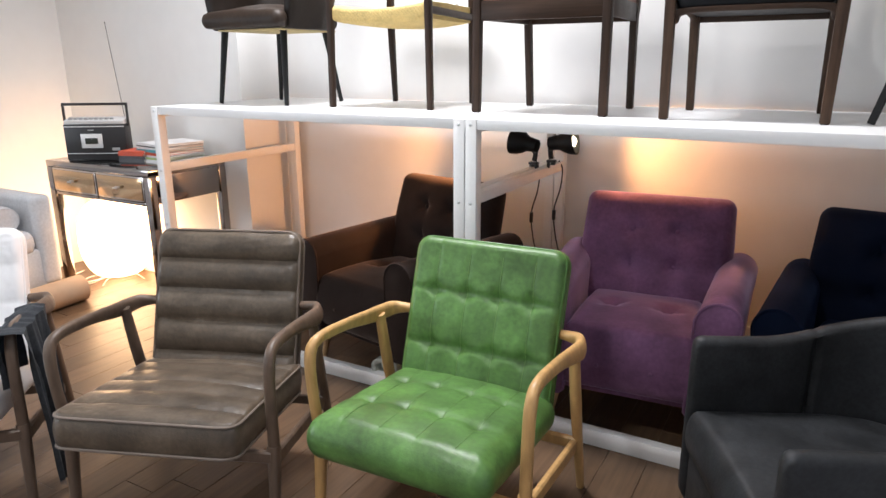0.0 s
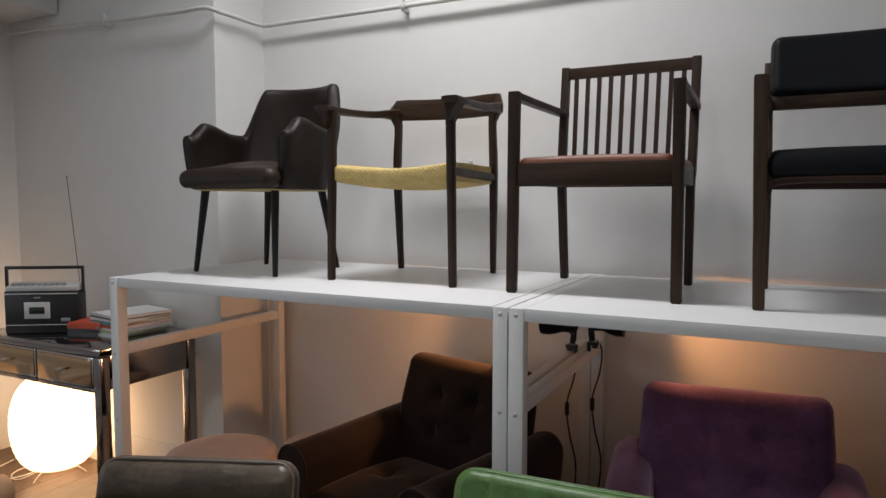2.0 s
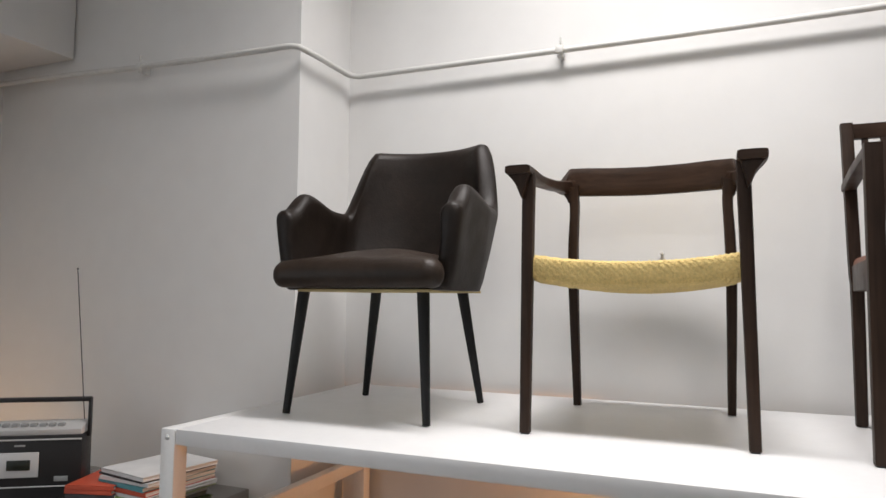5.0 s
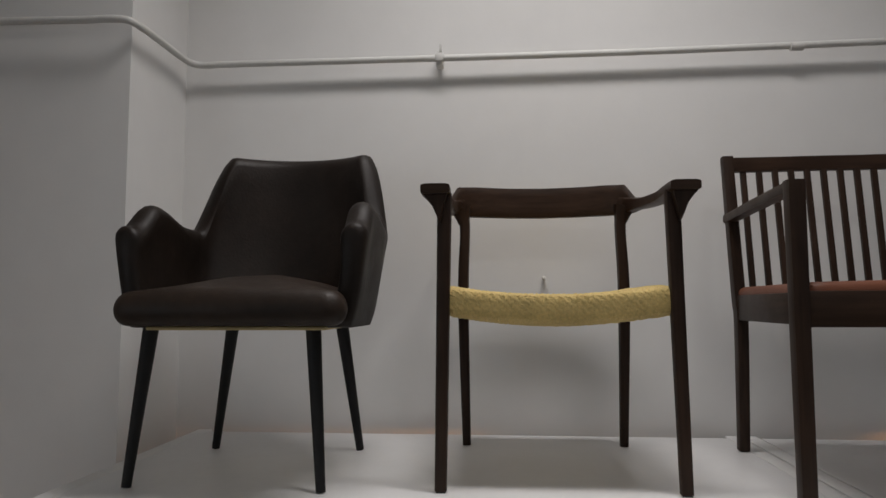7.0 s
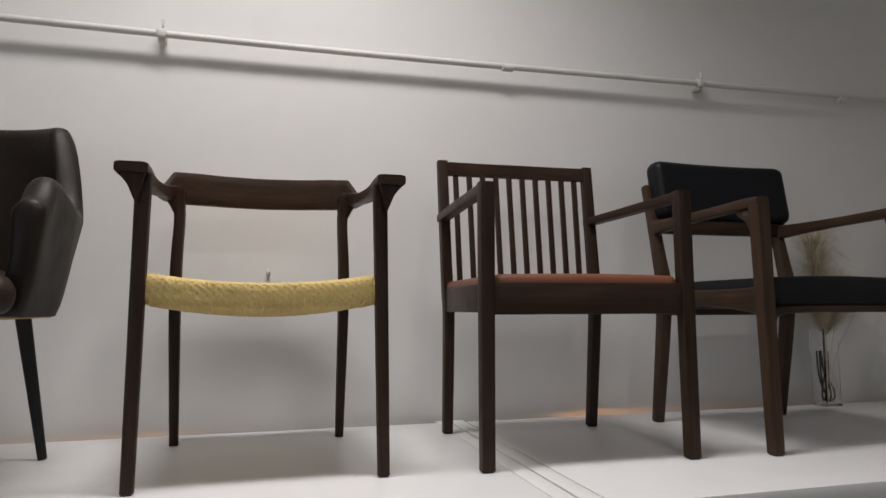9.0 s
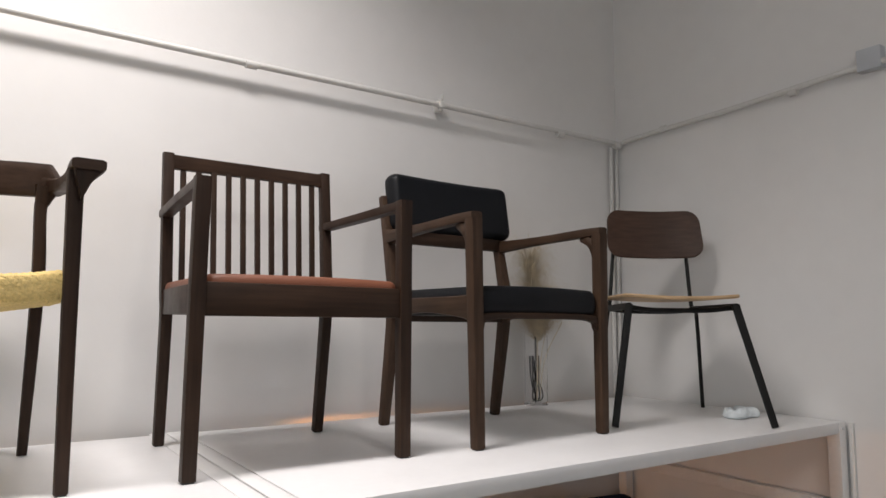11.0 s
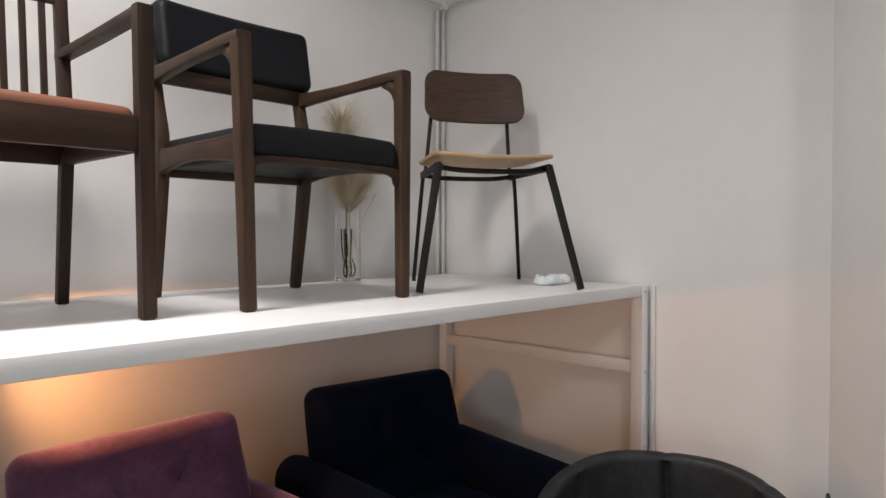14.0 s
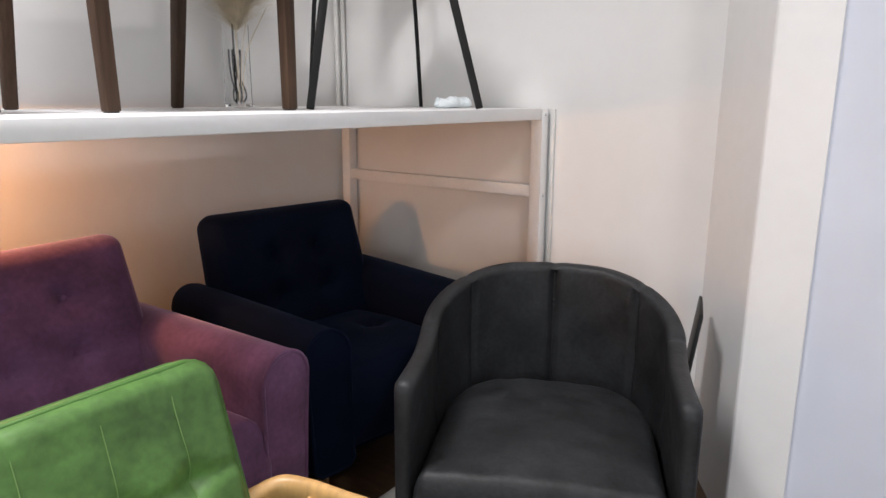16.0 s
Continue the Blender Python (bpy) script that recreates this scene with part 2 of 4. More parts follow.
# ---- mesh tools ----
def part(name, bm, material, parent=None, label="", smooth=True):
    """Links a bmesh as one mesh object, under a thing or a part."""
    me = bpy.data.meshes.new(name)
    bmesh.ops.recalc_face_normals(bm, faces=bm.faces)
    if smooth:
        for f in bm.faces:
            f.smooth = True
        for e in bm.edges:
            if len(e.link_faces) == 2 and e.calc_face_angle(0) > radians(38):
                e.smooth = False
    bm.to_mesh(me)
    bm.free()
    me.materials.append(M[material])
    ob = new(name, me)
    if parent:
        ob.parent = parent
    if label:
        tagged(ob, label)
    return ob


def thing(name, m, label, category, group="", kind=""):
    ob = new(name)
    ob.empty_display_size = 0.1
    ob.matrix_world = m
    return tagged(ob, label, category, group, kind)


def box(c, s, bev=0.004, rot=None, seg=2):
    bm = bmesh.new()
    bmesh.ops.create_cube(bm, size=1, matrix=Matrix.Diagonal((*s, 1)))
    b = min(bev, min(s) * 0.45)
    if b > 0:
        bmesh.ops.bevel(bm, geom=bm.edges[:], offset=b, segments=seg, affect="EDGES", profile=0.5)
    bmesh.ops.transform(bm, matrix=Matrix.Translation(c) @ (rot.to_4x4() if rot else Matrix()), verts=bm.verts)
    return bm


def join(*bms):
    out = bms[0]
    for b in bms[1:]:
        me = bpy.data.meshes.new("tmp")
        b.to_mesh(me)
        out.from_mesh(me)
        b.free()
        bpy.data.meshes.remove(me)
    return out


def curve_points(pts, n=6):
    """Points on a smooth curve through pts (Catmull-Rom)."""
    p = [Vector(q) for q in pts]
    if len(p) < 3 or n < 2:
        return p
    p = [2 * p[0] - p[1]] + p + [2 * p[-1] - p[-2]]
    out = []
    for i in range(1, len(p) - 2):
        a, b, c, d = p[i - 1:i + 3]
        for k in range(n):
            t = k / n
            out.append(0.5 * (2 * b + (c - a) * t + (2 * a - 5 * b + 4 * c - d) * t * t + (3 * b - a - 3 * c + d) * t ** 3))
    out.append(p[-2])
    return out


def sweep(pts, sizes, power=2.0, sides=14, n=6, up=(0, 0, 1), closed=False):
    """A bar along a smooth line. sizes: half width and half height, one pair or one a point; power 2 is round, 6 nearly square."""
    if not isinstance(sizes[0], (tuple, list)):
        sizes = [sizes] * len(pts)
    sz3 = [(s[0], s[1], 0) for s in sizes]
    line, sz = (curve_points(pts, n), curve_points(sz3, n)) if len(pts) > 2 else ([Vector(q) for q in pts], [Vector(q) for q in sz3])
    up = Vector(up)
    bm = bmesh.new()
    rings = []
    for i, p in enumerate(line):
        if closed:
            t = line[(i + 1) % len(line)] - line[i - 1]
        else:
            t = line[min(i + 1, len(line) - 1)] - line[max(i - 1, 0)]
        t.normalize()
        side = t.cross(up)
        if side.length < 1e-3:
            side = t.cross(Vector((0, 1, 0)))
        side.normalize()
        over = side.cross(t)
        ring = []
        for k in range(sides):
            a = 2 * math.pi * (k + 0.5) / sides
            c, s = math.cos(a), math.sin(a)
            r = (abs(c) ** power + abs(s) ** power) ** (-1 / power)
            ring.append(bm.verts.new(p + side * (c * r * sz[i][0]) + over * (s * r * sz[i][1])))
        rings.append(ring)
    for i in range(len(rings) if closed else len(rings) - 1):
        a, b = rings[i], rings[(i + 1) % len(rings)]
        for k in range(sides):
            bm.faces.new((a[k], a[(k + 1) % sides], b[(k + 1) % sides], b[k]))
    if not closed:
        bm.faces.new(rings[0][::-1])
        bm.faces.new(rings[-1])
    return bm


def tube(pts, r, sides=10, n=6):
    return sweep(pts, (r, r), 2.0, sides, n)


def turned(profile, sides=32):
    """A body turned about z from (radius, height) pairs."""
    bm = bmesh.new()
    rings = [[bm.verts.new((r * math.cos(2 * math.pi * k / sides), r * math.sin(2 * math.pi * k / sides), z)) for k in range(sides)] for r, z in profile]
    for a, b in zip(rings, rings[1:]):
        for k in range(sides):
            bm.faces.new((a[k], a[(k + 1) % sides], b[(k + 1) % sides], b[k]))
    bm.faces.new(rings[0][::-1])
    bm.faces.new(rings[-1])
    return bm


def moved(bm, m):
    bmesh.ops.transform(bm, matrix=m, verts=bm.verts)
    return bm


def spaced(n):
    return [math.copysign(1 - (1 - abs(t)) ** 1.7, t) for t in (2 * i / n - 1 for i in range(n + 1))]


def pad(w, d, h, fn=None, nx=40, ny=40, corner=0.05, roll=None, taper=0.0, bottom=None):
    """A cushion w by d by h about the origin, rounded at corners and edges; fn(x, y) adds relief to the top. taper narrows it towards +y."""
    bm = bmesh.new()
    roll = roll or h * 0.5
    us, vs = spaced(nx), spaced(ny)
    sheets = []
    for face in (1, -1):
        rows = []
        for v in vs:
            row = []
            for u in us:
                x, y = u * w / 2, v * d / 2
                ex, ey = max(abs(x) - (w / 2 - corner), 0), max(abs(y) - (d / 2 - corner), 0)
                q = math.hypot(ex, ey)
                if q > 0 and ex > 0 and ey > 0:
                    m = max(ex, ey) / q
                    x, y = math.copysign(w / 2 - corner + ex * m, x), math.copysign(d / 2 - corner + ey * m, y)
                inset = (w / 2 - abs(x)) if ey == 0 else ((d / 2 - abs(y)) if ex == 0 else corner - math.hypot(max(abs(x) - (w / 2 - corner), 0), max(abs(y) - (d / 2 - corner), 0)))
                inset = min(max(inset, 0), w / 2 - abs(x), d / 2 - abs(y))
                k = min(max(inset / roll, 0), 1)
                k = math.sqrt(max(1 - (1 - k) ** 2, 0))
                z = face * h / 2 * k
                if face > 0 and fn:
                    z += fn(x, y) * k
                if face < 0 and bottom is not None:
                    z = -h / 2 * k ** bottom
                x *= 1 - taper * (y / d + 0.5)
                row.append(bm.verts.new((x, y, z)))
            rows.append(row)
        sheets.append(rows)
        for j in range(ny):
            for i in range(nx):
                quad = (rows[j][i], rows[j][i + 1], rows[j + 1][i + 1], rows[j + 1][i])
                bm.faces.new(quad if face > 0 else quad[::-1])
    bmesh.ops.remove_doubles(bm, verts=bm.verts, dist=0.0004)
    return bm


def outline(w, d, corner, z, taper=0.0, k=5):
    """Points round a rounded rectangle."""
    out = []
    for cx, cy, a0 in ((1, 1, 0), (-1, 1, 90), (-1, -1, 180), (1, -1, 270)):
        for i in range(k):
            a = radians(a0 + 90 * i / (k - 1))
            x, y = cx * (w / 2 - corner) + corner * math.cos(a), cy * (d / 2 - corner) + corner * math.sin(a)
            out.append((x * (1 - taper * (y / d + 0.5)), y, z))
    return out


def piping(w, d, corner, z, r, taper=0.0):
    return sweep(outline(w, d, corner, z, taper), (r, r), 2.0, 8, 1, (0, 0.001, 1), closed=True)


def bell(x, s):
    return math.exp(-(x / s) ** 2)


def quad_wall(points, z0, z1):
    """An upright slab over a plan outline."""
    bm = bmesh.new()
    lo, hi = [bm.verts.new((x, y, z0)) for x, y in points], [bm.verts.new((x, y, z1)) for x, y in points]
    for i in range(len(points)):
        j = (i + 1) % len(points)
        bm.faces.new((lo[i], lo[j], hi[j], hi[i]))
    bm.faces.new(lo[::-1])
    bm.faces.new(hi)
    return bm


# ---- structure ----
def wall(name, points, z0=0.0, z1=3.9, label="off-white painted plaster wall", material="wall"):
    return tagged(part(name, quad_wall(points, z0, z1), material, smooth=False), label, "wall", kind="structure")


SHELF = 1.222
BACK, RIGHT, LEFT, COLUMN = 1.072, 2.20, -3.53, 0.71
wall("wall_north", [(-1.84, BACK), (RIGHT, BACK), (RIGHT, BACK + 0.2), (-1.84, BACK + 0.2)])
wall("wall_column", [(LEFT, COLUMN), (-1.84, COLUMN), (-1.84, BACK + 0.2), (LEFT, BACK + 0.2)], label="off-white painted projecting wall with an outer corner")
wall("wall_east", [(RIGHT, -0.605), (RIGHT + 0.2, -0.605), (RIGHT + 0.2, BACK + 0.2), (RIGHT, BACK + 0.2)])
wall("wall_splay", [(RIGHT, -0.605), (1.86, -0.815), (1.855, -0.822), (1.853, -0.84), (1.853, -0.967), (RIGHT + 0.2, -0.967), (RIGHT + 0.2, -0.605)], label="off-white painted splayed wall end with a worn edge", material="pier")
# the opening is out of view, added to let the cool fill in
tagged(part("wall_west", join(quad_wall([(LEFT - 0.2, -5.0), (LEFT, -5.0), (LEFT, -4.4), (LEFT - 0.2, -4.4)], 0, 3.9), quad_wall([(LEFT - 0.2, -2.0), (LEFT, -2.0), (LEFT, BACK + 0.2), (LEFT - 0.2, BACK + 0.2)], 0, 3.9),
                            quad_wall([(LEFT - 0.2, -4.4), (LEFT, -4.4), (LEFT, -2.0), (LEFT - 0.2, -2.0)], 0, 0.90), quad_wall([(LEFT - 0.2, -4.4), (LEFT, -4.4), (LEFT, -2.0), (LEFT - 0.2, -2.0)], 2.30, 3.9)), "wall", smooth=False), "off-white painted plaster wall with an added, unseen opening", "wall", kind="structure")
wall("wall_south", [(LEFT, -5.2), (2.4, -5.2), (2.4, -5.0), (LEFT, -5.0)])
wall("wall_side", [(1.866, -5.0), (2.06, -5.0), (2.06, -0.967), (1.866, -0.967)], label="pale blue-grey painted wall panel", material="cool_door")
tagged(part("ceiling", box(((LEFT + RIGHT) / 2, -2.0, 3.95), (6.4, 6.8, 0.1), 0), "ceiling", smooth=False), "off-white painted ceiling", "ceiling", kind="structure")
tagged(part("bulkhead", box((-3.52, -2.15, 3.255), (0.94, 5.7, 1.27), 0.004), "wall"), "off-white boxed bulkhead along the wall top", "bulkhead", kind="structure")
tagged(part("floor", box((-0.7, -1.9, -0.035), (6.2, 6.6, 0.04), 0), "plank_gap", smooth=False), "brown oak plank floor with dark joints", "floor", kind="structure")
# rings for the added overhead fills, all out of view
for lx, ly in CEILING_FILLS:
    li = thing("ceiling_fill_ring", pose(lx, ly, 3.9), "unseen round white ceiling ring of an added fill light", "ceiling light", "ceiling lights")
    part("ring", turned([(0.13, -0.012), (0.15, -0.012), (0.15, 0.0), (0.13, 0.0)]), "frame", li)
tube_light = thing("ceiling_tube_light", pose(-0.50, 0.14, 3.9), "long white ceiling tube light fitting", "ceiling light")
part("housing", box((0, 0, -0.05), (1.6, 0.30, 0.1), 0.01), "frame", tube_light)


for name, points in (("baseboard", [(LEFT, COLUMN - 0.014), (-1.826, COLUMN - 0.014), (-1.826, COLUMN - 0.001), (LEFT, COLUMN - 0.001)]),
                     ("baseboard", [(-1.839, COLUMN), (-1.826, COLUMN), (-1.826, BACK - 0.001), (-1.839, BACK - 0.001)]),
                     ("baseboard", [(-1.826, BACK - 0.014), (RIGHT - 0.001, BACK - 0.014), (RIGHT - 0.001, BACK - 0.001), (-1.826, BACK - 0.001)])):
    tagged(part(name, quad_wall(points, 0.0, 0.195), "frame", smooth=False), "white painted baseboard along the wall foot", "baseboard", kind="structure")


# ---- display shelving ----
def shelf_unit(x0, x1, label):
    """A white frame with a top board, 1.07 m deep; the frame stands from the front plane y = 0."""
    u = thing("display_shelf", pose(0, 0, 0), label, "shelf", "display shelves")
    p = 0.047
    d = 1.041
    deep = 1.0
    part("board", box(((x0 + x1) / 2, deep / 2, SHELF - 0.020), (x1 - x0 - 2 * p - 0.003, deep, 0.040), 0.002), "shelf", u, "smooth white top board")
    part("base_rail", box(((x0 + x1) / 2, 0.02, 0.034), (x1 - x0 - 2 * p, 0.04, 0.066), 0.003), "frame", u)
    for x in (x0 + p / 2, x1 - p / 2):
        for y in (p / 2 - 0.002, d - p / 2):
            post = part("post", box((x, y, SHELF / 2), (p, p, SHELF - 0.001), 0.003), "frame", u)
            if y < 0.1:
                for z in (SHELF - 0.022, 0.90, 0.62):
                    part("bolt", moved(turned([(0.0065, 0), (0.0065, 0.003), (0.004, 0.005), (0.001, 0.0055)], 16), pose(x, -0.002, z, 90)), "silver", post)
        part("side_bar", box((x, d / 2, 0.915), (p * 0.8, d - 2 * p, 0.045), 0.003), "frame", u)
        part("top_bar", box((x, d / 2, SHELF - 0.026), (p - 0.002, d - 2 * p, 0.05), 0.002), "frame", u)
        part("floor_bar", box((x, d / 2, 0.034), (p * 0.8, d - 2 * p, 0.06), 0.003), "frame", u)
    return u


shelf_unit(-1.745, 0.0265, "white painted frame shelf against the wall, chairs displayed on top")
shelf_unit(0.0305, 2.187, "white painted frame shelf in the wall corner, chairs displayed on top")


# ---- chairs on the shelf ----
def square_leg(a, b, top, foot, parent, material="walnut", power=7, name="leg"):
    leg = part(name, sweep([a, b], [(top, top), (foot, foot)], power, 20, 1, (0, 1, 0)), material, parent)
    part("foot_cap", box((b[0], b[1], b[2] - 0.002), (foot * 1.5, foot * 1.5, 0.006), 0.001), "black_plastic", leg)
    return leg


def prism(points, y0, y1, bev=0.002):
    """A slab with an outline in x and z, from y0 to y1."""
    bm = bmesh.new()
    near, far = [bm.verts.new((x, y0, z)) for x, z in points], [bm.verts.new((x, y1, z)) for x, z in points]
    for i in range(len(points)):
        j = (i + 1) % len(points)
        bm.faces.new((near[i], near[j], far[j], far[i]))
    bm.faces.new(near[::-1])
    bm.faces.new(far)
    bmesh.ops.recalc_face_normals(bm, faces=bm.faces)
    bmesh.ops.bevel(bm, geom=bm.edges[:], offset=bev, segments=1, affect="EDGES")
    return bm


def cord_armchair(m):
    c = thing("armchair", m, "dark walnut armchair with a woven yellow paper cord seat", "chair", "chairs on the shelf")
    for s in (-1, 1):
        square_leg((s * 0.257, -0.242, 0.672), (s * 0.268, -0.245, 0.004), 0.0165, 0.0135, c, power=5)
        part("leg", sweep([(s * 0.243, 0.232, 0.705), (s * 0.234, 0.235, 0.668), (s * 0.230, 0.235, 0.63), (s * 0.236, 0.235, 0.43), (s * 0.229, 0.252, 0.004)],
                          [(0.030, 0.022), (0.019, 0.019), (0.0150, 0.017), (0.016, 0.018), (0.012, 0.012)], 5, 20, 5, (0, 1, 0)), "walnut", c)
        # flat paddle ends that overhang the front legs, swept back into the crest
        part("arm", sweep([(s * 0.276, -0.290, 0.677), (s * 0.276, -0.225, 0.677), (s * 0.273, -0.10, 0.679), (s * 0.268, 0.06, 0.690), (s * 0.266, 0.17, 0.704), (s * 0.258, 0.232, 0.708), (s * 0.236, 0.256, 0.712)],
                          [(0.0330, 0.0115), (0.0325, 0.0120), (0.0235, 0.0130), (0.0185, 0.0150), (0.0185, 0.0180), (0.0200, 0.0230), (0.0150, 0.0270)], 7, 24, 5), "walnut_flat", c)
        part("gusset", prism([(s * 0.250, 0.668), (s * 0.266, 0.600), (s * 0.274, 0.618), (s * 0.283, 0.640), (s * 0.296, 0.657), (s * 0.306, 0.667)], -0.284, -0.212), "walnut", c)
        part("side_rail", sweep([(s * 0.258, -0.225, 0.425), (s * 0.236, 0.225, 0.415)], (0.012, 0.016), 3, 12, 1), "walnut", c)
    crest = [(0.277, 0.200, 0.706), (0.264, 0.230, 0.709), (0.240, 0.256, 0.728), (0.19, 0.273, 0.729), (0.145, 0.281, 0.728), (0.1, 0.287, 0.727), (0.05, 0.291, 0.7265)]
    size = [(0.010, 0.018), (0.015, 0.0225), (0.0165, 0.0460), (0.0155, 0.0465), (0.0145, 0.046), (0.0135, 0.046), (0.013, 0.046)]
    part("back_rail", sweep([(-x, y, z) for x, y, z in crest] + [(0, 0.293, 0.726)] + crest[::-1], size + [(0.013, 0.046)] + size[::-1], 7, 24, 1), "walnut_flat", c)
    # the seat: wound cords, rolled over the front and back rails
    seat = bmesh.new()
    cols, prof = 96, []
    for k in range(40):
        a = 2 * math.pi * k / 40
        ca, sa = math.cos(a), math.sin(a)
        r = (abs(ca) ** 7 + abs(sa) ** 7) ** (-1 / 7)
        prof.append((ca * r, sa * r))
    rings = []
    for i in range(cols + 1):
        u = 2 * i / cols - 1
        ring = []
        for k, (py, pz) in enumerate(prof):
            dip = -0.016 * (1 - u * u) - 0.010 * (1 - py * py) * (1 - u * u)
            wob = 0.0016 * math.sin(i * 2.6 + k * 0.9) + 0.0016 * noise.noise((i * 0.8, k * 0.7, 3))
            half_w = 0.249 - 0.018 * (py + 1) / 2
            ring.append(seat.verts.new((u * half_w, py * (0.247 + wob) + 0.0, 0.424 + pz * (0.037 + wob) + dip)))
        rings.append(ring)
    for a, b in zip(rings, rings[1:]):
        for k in range(40):
            seat.faces.new((a[k], a[(k + 1) % 40], b[(k + 1) % 40], b[k]))
    seat.faces.new(rings[0][::-1])
    seat.faces.new(rings[-1])
    part("seat", seat, "cord", c, "woven yellow paper cord")
    return c


def slat_armchair(m):
    c = thing("armchair", m, "dark walnut slat-back armchair with a chestnut leather seat", "chair", "chairs on the shelf")
    for s in (-1, 1):
        square_leg((s * 0.268, -0.245, 0.685), (s * 0.272, -0.250, 0.004), 0.0185, 0.0165, c, "walnut", 9)
        post = part("leg", sweep([(s * 0.249, 0.268, 0.848), (s * 0.247, 0.218, 0.45), (s * 0.244, 0.212, 0.36), (s * 0.240, 0.246, 0.004)], [(0.016, 0.015), (0.016, 0.019), (0.016, 0.019), (0.015, 0.015)], 8, 20, 5, (0, 1, 0)), "walnut", c)
        part("foot_cap", box((s * 0.240, 0.246, 0.003), (0.022, 0.022, 0.006), 0.001), "black_plastic", post)
        part("arm", sweep([(s * 0.268, -0.262, 0.672), (s * 0.262, 0.0, 0.668), (s * 0.250, 0.262, 0.664)], (0.0175, 0.0125), 8, 20, 4), "walnut_deep", c)
        part("side_rail", box((s * 0.256, -0.01, 0.405), (0.022, 0.46, 0.07), 0.003, Euler((0, 0, s * 0.05)).to_matrix()), "walnut_deep", c)
    part("front_rail", box((0, -0.247, 0.404), (0.505, 0.024, 0.078), 0.003), "walnut_flat", c)
    part("rear_rail", box((0, 0.222, 0.405), (0.46, 0.022, 0.07), 0.003), "walnut_flat", c)
    part("top_rail", sweep([(-0.238, 0.265, 0.824), (-0.1, 0.277, 0.826), (0, 0.280, 0.827), (0.1, 0.277, 0.826), (0.238, 0.265, 0.824)], (0.012, 0.022), 8, 20, 5), "walnut_flat", c)
    for i in range(10):
        x = -0.205 + 0.41 * i / 9
        part("slat", sweep([(x, 0.273 - abs(x) * 0.03, 0.808), (x * 0.985, 0.226, 0.43)], (0.0085, 0.006), 8, 12, 1, (0, 1, 0)), "walnut", c)
    part("seat", moved(pad(0.508, 0.475, 0.04, lambda x, y: 0.004 * (1 - (x / 0.25) ** 2), 30, 30, 0.03, 0.016), pose(0, -0.016, 0.442)), "tan_leather", c, "chestnut leather seat pad")
    return c


def black_pad_armchair(m):
    c = thing("armchair", m, "walnut armchair with blue-black leather seat and back", "chair", "chairs on the shelf")
    for s in (-1, 1):
        square_leg((s * 0.268, -0.262, 0.655), (s * 0.257, -0.272, 0.004), 0.0205, 0.0165, c, "walnut_mid", 7)
        post = part("leg", sweep([(s * 0.252, 0.285, 0.80), (s * 0.252, 0.225, 0.56), (s * 0.250, 0.205, 0.40), (s * 0.248, 0.262, 0.004)], [(0.014, 0.014), (0.018, 0.019), (0.019, 0.022), (0.016, 0.016)], 6, 20, 5, (0, 1, 0)), "walnut_mid", c)
        part("foot_cap", box((s * 0.248, 0.262, 0.003), (0.024, 0.024, 0.006), 0.001), "black_plastic", post)
        part("arm", sweep([(s * 0.268, -0.278, 0.661), (s * 0.268, -0.20, 0.661), (s * 0.264, 0.0, 0.656), (s * 0.256, 0.20, 0.650), (s * 0.254, 0.245, 0.650)],
                          [(0.020, 0.014), (0.019, 0.015), (0.017, 0.015), (0.017, 0.022), (0.017, 0.032)], 6, 20, 5), "walnut_long", c)
        # rounded inner corners where arm and rail meet the legs
        part("corner_block", sweep([(s * 0.267, -0.250, 0.575), (s * 0.267, -0.238, 0.620), (s * 0.266, -0.185, 0.649)], [(0.014, 0.008), (0.016, 0.019), (0.015, 0.006)], 5, 14, 4, (1, 0, 0)), "walnut_mid", c)
        part("side_rail", sweep([(s * 0.262, -0.262, 0.395), (s * 0.262, -0.22, 0.400), (s * 0.260, 0.0, 0.408), (s * 0.252, 0.17, 0.400), (s * 0.250, 0.21, 0.395)],
                                [(0.015, 0.056), (0.014, 0.034), (0.013, 0.024), (0.014, 0.034), (0.015, 0.056)], 6, 20, 5), "walnut_long", c)
    part("back_rail", box((0, 0.235, 0.655), (0.49, 0.026, 0.048), 0.005), "walnut_flat", c)
    part("rear_rail", box((0, 0.215, 0.385), (0.49, 0.022, 0.06), 0.004), "walnut_flat", c)
    part("front_rail", sweep([(-0.255, -0.262, 0.345), (-0.21, -0.262, 0.372), (0, -0.262, 0.376), (0.21, -0.262, 0.372), (0.255, -0.262, 0.345)], [(0.012, 0.022), (0.012, 0.011), (0.011, 0.010), (0.012, 0.011), (0.012, 0.022)], 5, 16, 5), "walnut_flat", c)
    part("seat", moved(pad(0.492, 0.49, 0.085, lambda x, y: 0.006 * (1 - (x / 0.25) ** 2), 30, 30, 0.025, 0.022), pose(0, -0.03, 0.418)), "navy_leather", c, "blue-black leather seat")
    bend = lambda x, y: 0.02 * (x / 0.26) ** 2
    part("backrest", moved(pad(0.54, 0.22, 0.06, bend, 34, 24, 0.035, 0.026), Matrix.Translation((0.022, 0.262, 0.778)) @ Euler((radians(80), 0, 0)).to_matrix().to_4x4()), "navy_leather", c, "blue-black leather back pad")
    return c


